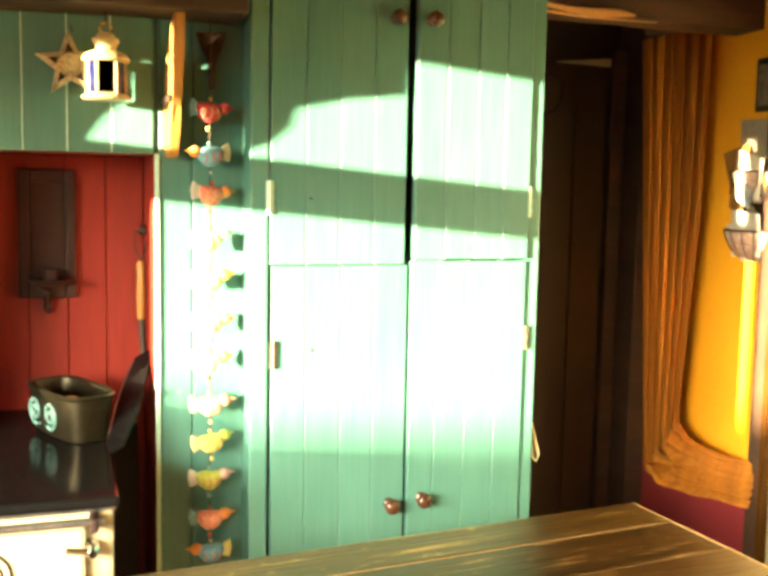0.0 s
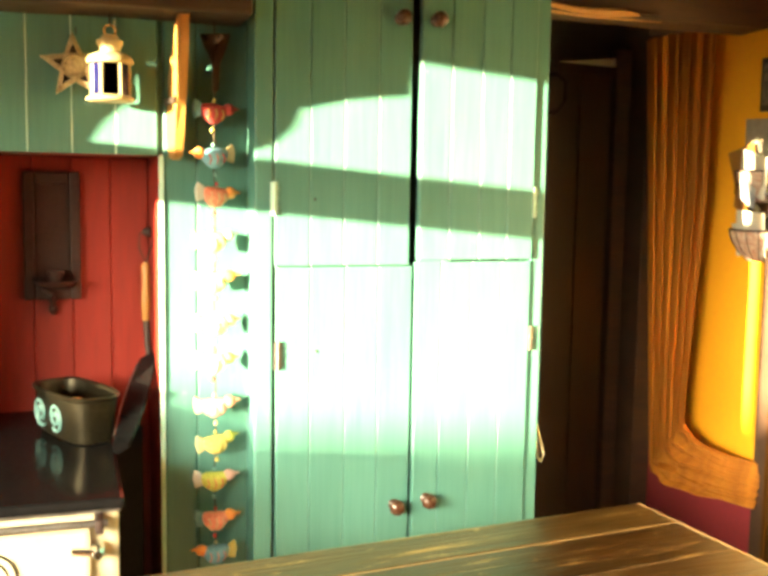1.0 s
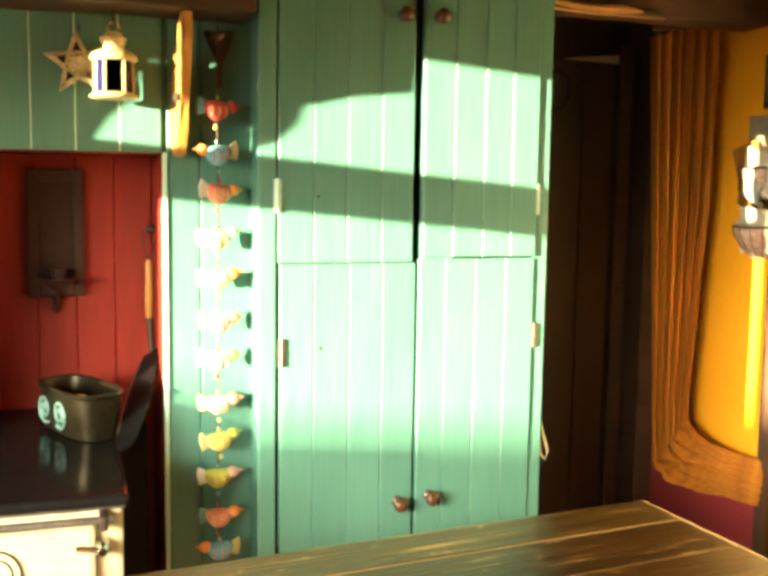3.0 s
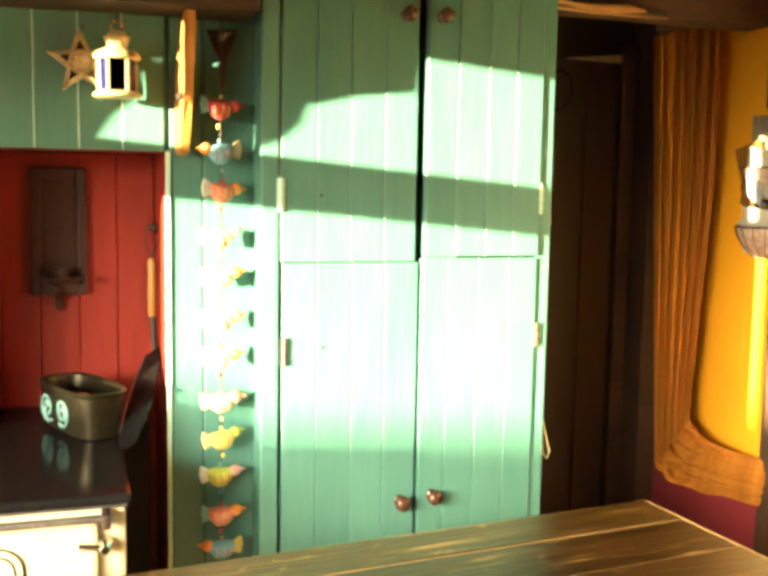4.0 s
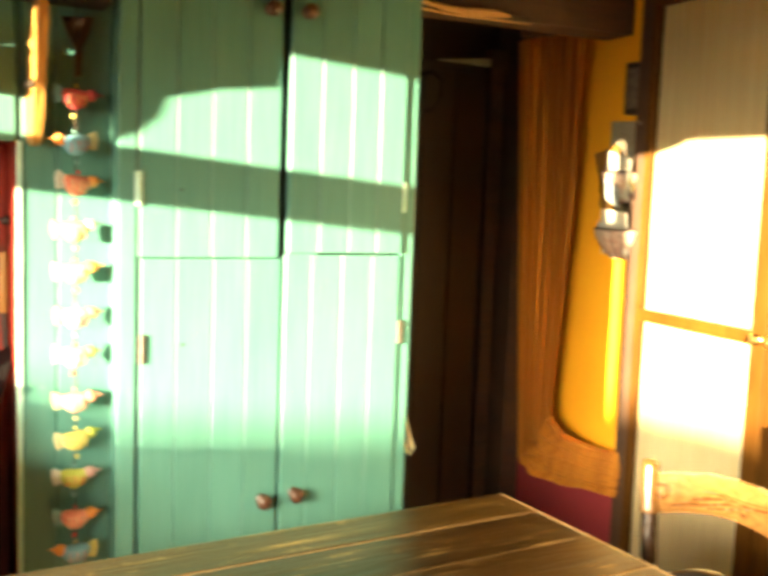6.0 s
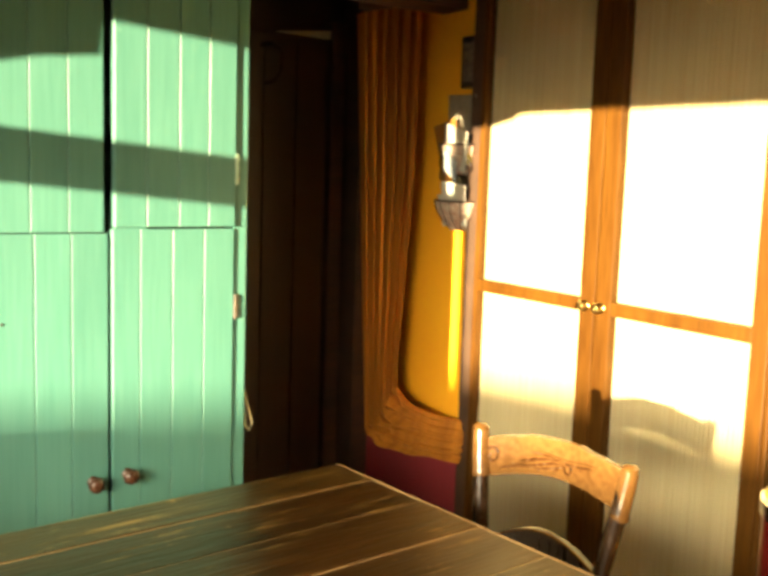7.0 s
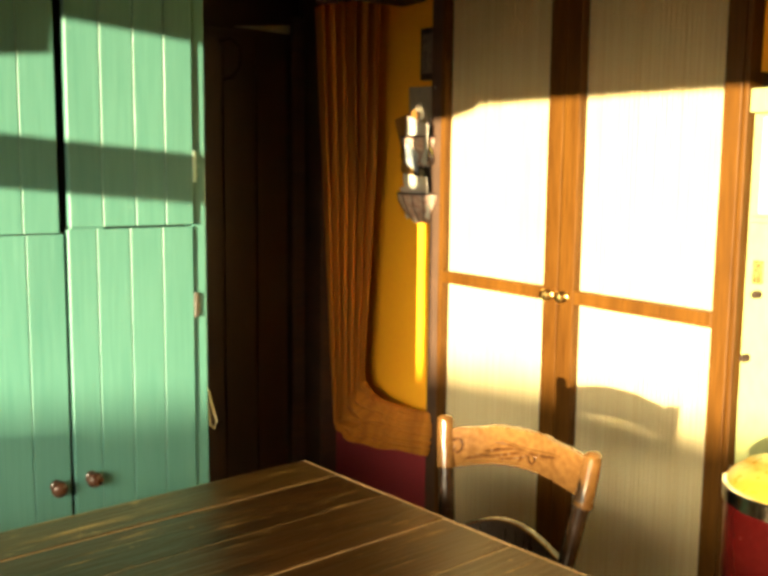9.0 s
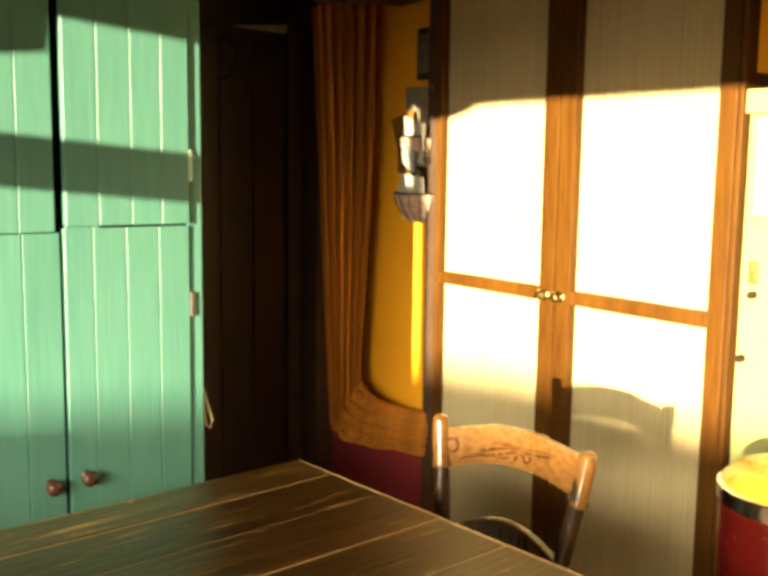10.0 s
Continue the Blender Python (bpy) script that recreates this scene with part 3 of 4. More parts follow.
def ward_door(y0, y1, stile0, stile1, side, seed):
    bm = box((0.0, y0, 0.09), (0.026, y0 + stile0, TOP - 0.03), 0.004)
    d = part("door", bm, POST_WOOD, ward)
    part("stile", box((0.0, y1 - stile1, 0.09), (0.026, y1, TOP - 0.03), 0.004), POST_WOOD, d)
    for za, zb in ((0.09, 0.17), (1.048, 1.088), (TOP - 0.11, TOP - 0.03)):
        part("rail", box((0.001, y0 + stile0 - 0.001, za), (0.025, y1 - stile1 + 0.001, zb), 0.003), POST_WOOD, d)
    for za, zb in ((0.165, 1.05), (1.086, TOP - 0.1)):
        part("panel", voile(y0 + stile0 - 0.006, y1 - stile1 + 0.006, za, zb, seed + int(za > 1)), VOILE, d, "pale ribbed voile panel", smooth=True)
    ky = y1 - 0.028 if side > 0 else y0 + 0.028
    prof = [(0.012, 0.0), (0.012, 0.003), (0.007, 0.006), (0.007, 0.014), (0.014, 0.019), (0.017, 0.026), (0.013, 0.033), (0.004, 0.036)]
    part("knob", lathe([(r, -h) for r, h in prof], (0.0, ky, 1.068), "x", 20), BRASS, d, "round brass knob", smooth=True)


ward_door(-0.575, -0.012, 0.05, 0.058, 1, 3)
ward_door(-0.008, 0.545, 0.060, 0.022, -1, 8)

# ---- range cooker ----
rng_ = thing("range_cooker", (-0.5, 1.80, 0), "cream enamelled range cooker with a black hob", "cooker")
part("body", box((0.122, 0.0, 0.08), (0.582, 0.75, 0.846), 0.012), ENAMEL, rng_, "cream enamel body")
part("plinth", box((0.15, 0.05, 0.0), (0.55, 0.72, 0.08)), BLACK_ENAMEL, rng_)
part("hob", box((0.112, -0.018, 0.853), (0.592, 0.755, 0.874), 0.008), BLACK_ENAMEL, rng_, "glossy black enamel hob")
part("hob_band", box((0.122, -0.006, 0.846), (0.584, 0.74, 0.853)), STEEL, rng_)
part("towel_rail", tube([(0.14, -0.040, 0.838), (0.560, -0.040, 0.838)], 0.0070, 14), STEEL, rng_, "dark steel towel rail", smooth=True)
for x in (0.155, 0.545):
    part("rail_bracket", box((x - 0.008, -0.050, 0.818), (x + 0.008, 0.003, 0.846), 0.005), IRON, rng_)
for x0, x1 in ((0.145, 0.53),):
    d = part("oven_door", box((x0, -0.022, 0.42), (x1, 0.002, 0.826), 0.01), ENAMEL, rng_)
    part("latch", tube([(x1 - 0.034, -0.036, 0.786), (x1 + 0.014, -0.040, 0.780)], 0.0065, 10), CHROME, d, "chrome lever latch", smooth=True)
    part("latch_post", lathe([(0.014, 0.0), (0.014, -0.03), (0.008, -0.05)], (x1 + 0.012, 0.0, 0.780), "y", 14), CHROME, d, smooth=True)
    part("badge", lathe([(0.044, 0.0), (0.044, -0.003), (0.030, -0.004), (0.008, -0.004)], (x1 - 0.175, -0.021, 0.745), "y", 28), ENAMEL, d, "round cream dial with dark rings", smooth=True)
    for r in (0.046, 0.031):
        part("dial_ring", tube([(x1 - 0.175 + r * math.cos(k * math.pi / 16), -0.025, 0.745 + r * math.sin(k * math.pi / 16)) for k in range(33)], 0.0022, 6), PEWTER, d, smooth=True)
# black panel put into the gap for the shade that lies there
part("side_screen", box((0.592, 0.50, 0.0), (0.662, 0.52, 0.88), 0.003), BLACK_ENAMEL, rng_, "black panel standing in for the shade beside the range")

# ---- curtain ----
cur = thing("door_curtain", (2.07, 2.93, 0.44), "rust velvet curtain, hem swept along the dado", "curtain")
bm = bmesh.new()
NU, NV = 144, 64
rowsv = []


def soft_fold(a):
    """Full rounded pleats with narrower valleys."""
    return 1.0 - 2.0 * abs(math.sin(a / 2)) ** 0.7


HANG = 44
for j in range(NV + 1):
    row = []
    for i in range(NU + 1):
        u = i / NU
        # each pleat hangs straight to its bend, then swings along the ledge
        bend, end = 0.030 + 0.225 * u ** 1.2, 0.012 + 0.145 * u
        hang = min(1.0, j / HANG)
        s = max(0.0, (j - HANG) / (NV - HANG))
        z = 1.57 + (bend - 1.57) * hang
        low = 1 - z / 1.57
        y_top = -0.12 - (0.07 - 0.055 * min(1.0, max(0.0, (1.0 - z) / 0.7))) * u
        y = y_top
        if s:
            knee, y_end = end + 0.10 * (bend - end) - 0.045 * (1 - u), -0.475
            z = (1 - s) ** 2 * bend + 2 * s * (1 - s) * knee + s * s * end
            y = (1 - s) ** 2 * y_top + 2 * s * (1 - s) * (y_top - 0.03) + s * s * y_end
            z -= 0.01 * s * s
        ease = s * s * (3 - 2 * s)
        amp = 0.024 + 0.006 * low
        fold = amp * soft_fold(u * 2 * math.pi * 6.0 + 0.9 * math.sin(4 * u + 1.2 * low)) + 0.004 * math.sin(u * 61 + low * 4)
        crush = 0.5 * (noise.noise(Vector((u * 5, s * 4.0, 4.0))) + 0.5 * noise.noise(Vector((u * 17, s * 8.0, 1.0))))
        x = (0.33 - 0.22 * ease) * fold - (0.215 - 0.095 * low) * (1 - u) * (1 - 0.80 * ease) - 0.018 * low
        x += min(1.0, s * 3) * 0.075 * crush * (1 - 0.8 * s ** 4) + (0.066 * s ** 4 - 0.030 * math.sin(math.pi * s))
        y += 0.94 * (1 - ease) * fold
        z += 0.05 * low * (1 - u) * (1 - s) - 0.045 * (1 - low) * (1 - u) + min(1.0, s * 3) * 0.012 * crush
        row.append(bm.verts.new((min(x, 0.066), y, z)))
    rowsv.append(row)
for a, b in zip(rowsv, rowsv[1:]):
    for i in range(NU):
        bm.faces.new((a[i], a[i + 1], b[i + 1], b[i]))
bmesh.ops.solidify(bm, geom=bm.faces[:], thickness=0.004)
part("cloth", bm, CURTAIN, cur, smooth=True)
part("rod", tube([(-0.22, -0.125, 1.548), (0.085, -0.19, 1.575)], 0.011, 10), BEAM, cur, "dark curtain rod", smooth=True)
part("hem_pin", lathe([(0.006, 0.0), (0.007, -0.004), (0.002, -0.010)], (-0.088, -0.235, 0.026), "x", 10), CHROME, cur, "small bright dot on the hem")

# ---- chair ----
chair = thing("bentwood_chair", (1.4755, 1.367, 0), "dark wooden chair with a carved crest rail", "chair", rz=16.6)
for s, ztop in ((0.176, 0.885), (-0.176, 0.872)):
    pts = [(-0.030, s * 0.80, 0.0), (-0.066, s * 0.72, 0.30), (-0.064, s * 0.72, 0.46), (-0.046, s * 0.80, 0.64), (-0.020, s * 0.945, 0.80), (-0.01, s, ztop)]
    part("back_post", tube(pts, [0.015, 0.017, 0.018, 0.0175, 0.018, 0.0165], 14), CHAIR_DARK, chair, smooth=True)
    # wood paler than the posts colours in the sun on their tops
    turned = [(-0.010, s, ztop - 0.004), (-0.015, s * 0.972, ztop - 0.045), (-0.0205, s * 0.940, ztop - 0.088), (-0.0217, s * 0.934, ztop - 0.096), (-0.0230, s * 0.928, ztop - 0.103)]
    part("turned_top", tube(turned, [0.0180, 0.0192, 0.0190, 0.0212, 0.0190], 16), CHAIR_WOOD, chair, "turned post top, paler wood for the sun on it", smooth=True)
    part("finial", lathe([(0.0165, ztop - 0.004), (0.0185, ztop + 0.002), (0.013, ztop + 0.008), (0.004, ztop + 0.010)], (-0.01, s, 0), "z", 14), CHAIR_WOOD, chair, smooth=True)
NU = 40
bm = bmesh.new()
rows4 = []
for i in range(NU + 1):
    u = i / NU
    s = -0.176 + 0.352 * u
    bow = 0.022 * math.sin(math.pi * u) - 0.010
    arch = math.sin(math.pi * u)
    off = abs(2 * u - 1)
    top = 0.851 + 0.033 * math.sqrt(max(0.0, 1 - off ** 2.4)) + 0.007 / (1 + math.exp((off - 0.42) * 40))
    low = 0.774 + 0.036 * arch
    rows4.append([bm.verts.new((x, s, z)) for x, z in ((bow - 0.009, low), (bow - 0.012, (low + top) / 2), (bow - 0.008, top), (bow + 0.008, top), (bow + 0.010, low))])
for a, b in zip(rows4, rows4[1:]):
    for k in range(5):
        bm.faces.new((a[k], a[(k + 1) % 5], b[(k + 1) % 5], b[k]))
bm.faces.new(rows4[0])
bm.faces.new(rows4[-1])
crest = part("crest_rail", bm, CHAIR_WOOD, chair, "polished carved crest rail", smooth=True)


def on_crest(u, h):
    """A point on the crest's outer face: u along it, h from 0 (low) to 1 (top)."""
    arch = math.sin(math.pi * u)
    return Vector((0.022 * arch - 0.0215, -0.176 + 0.352 * u, 0.774 + 0.036 * arch + h * (0.075 + 0.004 * arch)))


for k in range(9):
    lift = k / 8
    pts = [on_crest(0.88 - 0.032 * k - 0.42 * q, 0.10 + 0.55 * lift * (1 - q) + (0.25 + 0.55 * lift) * q ** 1.6 * (1.0 - 0.25 * q) + 0.06 * math.sin(6 * q + k)) for q in (0, 0.15, 0.3, 0.45, 0.6, 0.75, 0.9, 1.0)]
    part("carved_leaf", tube(pts, [0.001, 0.0036, 0.0052, 0.006, 0.006, 0.005, 0.0034, 0.001], 6), CHAIR_CARVE_SHADE if k % 2 else CHAIR_WOOD, crest, smooth=True)
for u0, h0, r in ((0.90, 0.60, 0.30), (0.50, 0.34, 0.26), (0.41, 0.34, 0.24), (0.60, 0.30, 0.2)):
    pts = [on_crest(u0 + 0.18 * r * (1 - 0.07 * k) * math.cos(0.7 * k), h0 + r * (1 - 0.07 * k) * math.sin(0.7 * k)) for k in range(11)]
    part("carved_scroll", tube(pts, 0.0024, 6), CHAIR_CARVE_SHADE, crest, smooth=True)
bm = bmesh.new()
rows4 = []
for i in range(25):
    u = i / 24
    s = (-0.138 + 0.276 * u)
    bow = 0.020 * math.sin(math.pi * u) - 0.046
    top = 0.655 + 0.048 * math.sin(math.pi * u)
    rows4.append([bm.verts.new((x, s, z)) for x, z in ((bow - 0.010, 0.555), (bow - 0.012, 0.60), (bow - 0.009, top), (bow + 0.009, top), (bow + 0.010, 0.555))])
for a, b in zip(rows4, rows4[1:]):
    for k in range(5):
        bm.faces.new((a[k], a[(k + 1) % 5], b[(k + 1) % 5], b[k]))
bm.faces.new(rows4[0])
bm.faces.new(rows4[-1])
part("lower_rail", bm, DARK_WOOD, chair, "black curved lower back rail", smooth=True)
# paler tube along the rail's top draws its lit rim
rim = [(0.020 * math.sin(math.pi * k / 24) - 0.055, -0.136 + 0.272 * k / 24, 0.655 + 0.048 * math.sin(math.pi * k / 24)) for k in range(25)]
part("rail_edge", tube(rim, 0.0032, 6), CHAIR_WOOD, chair, "pale strip for the lit edge of the lower rail", smooth=True)
part("seat", lathe([(0.05, 0.446), (0.19, 0.448), (0.203, 0.456), (0.203, 0.466), (0.194, 0.474), (0.12, 0.470), (0.02, 0.466)], (-0.235, 0, 0), "z", 40, (1.0, 0.98)), DARK_WOOD, chair, "black round seat", smooth=True)
part("seat_ring", lathe([(0.205, 0.450), (0.211, 0.456), (0.211, 0.470), (0.205, 0.475)], (-0.235, 0, 0), "z", 40, (1.0, 0.98)), DARK_WOOD, chair, smooth=True)
for s in (0.14, -0.14):
    part("front_leg", tube([(-0.40, s * 1.15, 0.0), (-0.38, s, 0.25), (-0.37, s * 0.95, 0.45)], [0.013, 0.015, 0.017], 12), DARK_WOOD, chair, smooth=True)

# ---- cream cupboard beside the wardrobe ----
fr_ = thing("cream_cupboard", (2.112, 0.91, 0), "pale cream painted cupboard with small dark knobs", "cupboard")
part("carcass", box((0.02, -0.385, 0.0), (0.5, 0.385, 1.62)), CREAM_PAINT, fr_)
part("upper_door", box((0.0, -0.38, 1.325), (0.02, 0.37, 1.56), 0.004), CREAM_PAINT, fr_)
part("lower_door", box((0.0, -0.38, 0.10), (0.02, 0.37, 1.312), 0.004), CREAM_PAINT, fr_)
part("top_board", box((-0.002, -0.385, 1.565), (0.02, 0.385, 1.62), 0.003), CREAM_PAINT, fr_)
for y, z in ((0.335, 1.146), (0.355, 0.992)):
    part("knob", lathe([(0.010, 0), (0.005, -0.006), (0.005, -0.010), (0.010, -0.015), (0.006, -0.022)], (0, y, z), "x", 14), IRON, fr_, "small dark knob", smooth=True)
part("escutcheon", box((-0.004, 0.325, 1.17), (0, 0.352, 1.225), 0.0015), BRASS, fr_, "brass keyhole plate")

# ---- pedal bin ----
pb = thing("pedal_bin", (1.90, 0.955, 0), "red metal pedal bin, chrome rim and yellow lid", "bin")
part("body", lathe([(0.165, 0.0), (0.170, 0.01), (0.170, 0.77), (0.165, 0.772)], (0, 0, 0), "z", 40), BIN_RED, pb, "glossy red body", smooth=True)
part("rim", lathe([(0.168, 0.768), (0.175, 0.772), (0.175, 0.803), (0.168, 0.807)], (0, 0, 0), "z", 40), CHROME, pb, "chrome rim", smooth=True)
part("lid", lathe([(0.168, 0.806), (0.166, 0.814), (0.14, 0.835), (0.08, 0.850), (0.01, 0.855)], (0, 0, 0), "z", 40), BIN_LID, pb, "yellow domed lid", smooth=True)
part("pedal", box((-0.24, -0.03, 0.012), (-0.16, 0.03, 0.024), 0.004), STEEL, pb)

# ---- ornaments on the chimney wall ----
star = thing("star_ornament", (0.019, 2.214, 1.708), "carved wooden five-pointed star with a round boss", "ornament")
ring_out, ring_in = [], []
for k in range(10):
    a = math.pi / 2 + k * math.pi / 5 + 0.06
    r = 0.074 if k % 2 == 0 else 0.033
    ring_out.append((r * math.cos(a), r * math.sin(a)))
    ring_in.append((r * 0.66 * math.cos(a), r * 0.66 * math.sin(a)))
bm = bmesh.new()
lay = [[bm.verts.new((u, y, v)) for u, v in o] for o, y in ((ring_out, 0.0), (ring_out, -0.012), (ring_in, -0.020), (ring_in, -0.004))]
for a, b in zip(lay, lay[1:]):
    for k in range(10):
        bm.faces.new((a[k], a[(k + 1) % 10], b[(k + 1) % 10], b[k]))
bm.faces.new(lay[0])
part("frame", bm, STAR_WOOD, star, "pale rubbed star frame")
bm = bmesh.new()
add_prism(bm, [(u * 0.98, v * 0.98) for u, v in ring_in], lambda u, v, w: Vector((u, -0.003 - w, v)), 0.003)
part("inlay", bm, SHELF_WOOD, star)
part("boss", lathe([(0.026, -0.004), (0.028, -0.012), (0.022, -0.018), (0.018, -0.012), (0.010, -0.014), (0.002, -0.018)], (0, 0, 0), "y", 24), STAR_WOOD, star, "round gilt boss", smooth=True)
part("hanger", tube([(0.004, -0.004, 0.070), (0.004, 0.004, 0.084)], 0.0015, 6), DARK_CORD, star)

lan = thing("lantern", (0.092, 2.165, 1.632), "small ivory metal lantern with blue glass panes", "lantern")
part("base", lathe([(0.048, 0.0), (0.052, 0.003), (0.051, 0.007), (0.043, 0.012), (0.036, 0.014)], (0, 0, 0), "z", 24), IVORY, lan, smooth=True)
for k in range(6):
    a0, a1 = math.pi / 3 * k, math.pi / 3 * (k + 1)
    p, q = Vector((0.039 * math.cos(a0), 0.039 * math.sin(a0), 0)), Vector((0.039 * math.cos(a1), 0.039 * math.sin(a1), 0))
    part("upright", tube([p + Vector((0, 0, 0.010)), p + Vector((0, 0, 0.082))], 0.0034, 6), IVORY, lan)
    bm = bmesh.new()
    n_ = (p + q).normalized() * 0.0015
    vs = [bm.verts.new(c) for c in (p + Vector((0, 0, 0.014)), q + Vector((0, 0, 0.014)), q + Vector((0, 0, 0.080)), p + Vector((0, 0, 0.080)))]
    bm.faces.new(vs)
    bmesh.ops.solidify(bm, geom=bm.faces[:], thickness=0.0015)
    part("pane", bm, BLUE_GLASS, lan, "dark blue glass pane")
part("roof", lathe([(0.047, 0.080), (0.050, 0.083), (0.050, 0.087), (0.045, 0.095), (0.034, 0.101), (0.024, 0.104)], (0, 0, 0), "z", 24), IVORY, lan, smooth=True)
part("chimney", lathe([(0.022, 0.102), (0.022, 0.112), (0.028, 0.124), (0.028, 0.129), (0.020, 0.131), (0.017, 0.139), (0.008, 0.142)], (0, 0, 0), "z", 14), IVORY, lan, smooth=True)
part("ring", tube([(0.012 * math.cos(t * math.pi / 6), 0, 0.150 + 0.012 * math.sin(t * math.pi / 6)) for t in range(13)], 0.0022, 6), BRASS, lan, "brass carrying ring")
part("hook", tube([(0, 0, 0.160), (0, 0.004, 0.176), (0, 0.004, 0.186)], 0.002, 6), IRON, lan)
part("candle", lathe([(0.012, 0.010), (0.012, 0.045), (0.004, 0.048)], (0, 0, 0), "z", 12), PAPER, lan)

# ---- bread board hung edge-on ----
bb = thing("bread_board", (0.217, 2.238, 1.515), "honey-coloured wooden board with a shaped edge, hung edge-on", "board", rz=-82)
outline = [(0.020, 0.0), (0.045, -0.004), (0.070, 0.004), (0.080, 0.05), (0.088, 0.11), (0.104, 0.13), (0.116, 0.20), (0.130, 0.26), (0.128, 0.305), (0.112, 0.316),
           (0.088, 0.300), (0.070, 0.255), (0.040, 0.215), (0.016, 0.180), (0.020, 0.140), (0.004, 0.120), (0.002, 0.06), (0.012, 0.02)]
bm = bmesh.new()
add_prism(bm, outline, lambda u, v, w: Vector((u, w, v)), 0.020)
bmesh.ops.bevel(bm, geom=bm.edges[:], offset=0.0025, segments=2, affect="EDGES")
part("slab", bm, GOLD_WOOD, bb)
part("batten", box((0.008, -0.008, 0.118), (0.096, 0.0, 0.134), 0.003), SHELF_WOOD, bb)
part("cord", tube([(0.108, 0.01, 0.300), (0.085, 0.01, 0.335), (0.06, 0.01, 0.35)], 0.0018, 6), DARK_CORD, bb)

# ---- garland of cloth birds ----
gar = thing("bird_garland", (0.318, 2.188, 0.55), "hanging string of stuffed patterned cloth birds and beads", "garland")
part("cord", tube([(0.002 * math.sin(k * 1.7), 0, 1.27 - 0.104 * k) for k in range(13)], 0.0016, 6), DARK_CORD, gar)
part("top_loop", tube([(0, 0, 1.27), (0.012, 0.01, 1.285), (0.004, 0.03, 1.29)], 0.002, 6), DARK_CORD, gar)
bm = bmesh.new()
add_prism(bm, [(-0.036, 1.245), (0.034, 1.250), (0.026, 1.215), (0.010, 1.180), (0.008, 1.120), (-0.006, 1.118), (-0.006, 1.180), (-0.024, 1.215)], lambda u, v, w: Vector((0.006 + u, 0.022 + w, v)), 0.008)
part("hook_plate", bm, DARK_WOOD, gar, "dark wooden hook plate holding the string")
heights = [1.616, 1.517, 1.429, 1.326, 1.233, 1.132, 1.044, 0.940, 0.852, 0.764, 0.668, 0.586]
skins = [(CRIMSON, CRIMSON, SKYBLUE), (SKYBLUE, AMBER, STRAW), (CORAL, AMBER, WHITE), (STRAW, WHITE, STRAW), (STRAW, AMBER, WHITE), (WHITE, CORAL, STRAW),
         (WHITE, LEMON, WHITE), (PINK, CORAL, STRAW), (LEMON, OLIVE, STRAW), (OLIVE, PINK, WHITE), (CORAL, AMBER, TURQ), (SKYBLUE, AMBER, LEMON)]
for k, (z, (c_body, c_head, c_tail)) in enumerate(zip(heights, skins)):
    way = 1 if k not in (1, 11) else -1
    zz = z - 0.55
    rnd = random.Random(k)
    bm = ball(bmesh.new(), (0, 0, 0), 1.0, (0.033, 0.018, 0.023), 14)
    for v in bm.verts:
        v.co.z += 10.0 * v.co.x ** 2 + 0.002 * noise.noise(v.co * 90 + Vector((k, 0, 0)))
        v.co.z = max(v.co.z, -0.024)
    body = part("bird", bm, c_body, gar, smooth=True)
    body.location, body.rotation_euler = (0.002 * (k % 3 - 1), 0, zz), (0, rnd.uniform(-0.12, 0.12), rnd.uniform(-0.25, 0.25))
    hd = ball(bmesh.new(), (way * 0.034, 0, 0.014), 0.0135, (1.1, 0.9, 1.0), 12)
    add_lathe(hd, [(0.005, 0.0), (0.0025, way * 0.008), (0.0005, way * 0.014)], (way * 0.046, 0, 0.017), "x", 8)
    part("head", hd, c_head, body, smooth=True)
    tl = bmesh.new()
    add_prism(tl, [(-way * 0.024, -0.006), (-way * 0.030, 0.022), (-way * 0.046, 0.030), (-way * 0.050, 0.010), (-way * 0.044, -0.014)], lambda u, v, w: Vector((u, w - 0.005, v)), 0.010)
    bmesh.ops.bevel(tl, geom=tl.edges[:], offset=0.002, segments=1, affect="EDGES")
    part("tail", tl, c_tail, body)
    for bz, br in ((-0.036, 0.0055), (0.030, 0.0045)):
        part("bead", ball(bmesh.new(), (0, 0, bz), br, (1, 1, 1.2), 10), (LEMON, TURQ, CRIMSON, STRAW)[k % 4], body, smooth=True)
    bm = bmesh.new()
    for a in (-0.016, 0.0, 0.016):
        add_tube(bm, [(a, -0.0175 + abs(a) * 0.15, 0.010), (a + 0.004, -0.0178 + abs(a) * 0.15, -0.002), (a, -0.015 + abs(a) * 0.15, -0.013)], 0.0016, 5)
    part("stitching", bm, (LEMON, CRIMSON, STRAW, CORAL)[k % 4], body)

# ---- alcove: sconce, tub, hanging pan ----
sc = thing("wall_sconce", (-0.040, RED_Y - 0.014, 1.14), "dark rusty iron candle sconce with tall back plate", "sconce")
# dark iron stands in for a mirror plate reflecting a dark room
part("back_plate", box((-0.042, -0.010, 0.05), (0.046, 0.0, 0.325), 0.003), IRON, sc, "back plate, dark iron for the dark reflection in it")
for lo, hi in (((-0.068, -0.022, 0.02), (-0.040, 0, 0.345)), ((0.044, -0.022, 0.02), (0.070, 0, 0.345)), ((-0.040, -0.022, 0.312), (0.044, 0, 0.345)), ((-0.040, -0.022, 0.02), (0.044, 0, 0.065))):
    part("frame_bar", box(lo, hi, 0.006), IRON, sc)
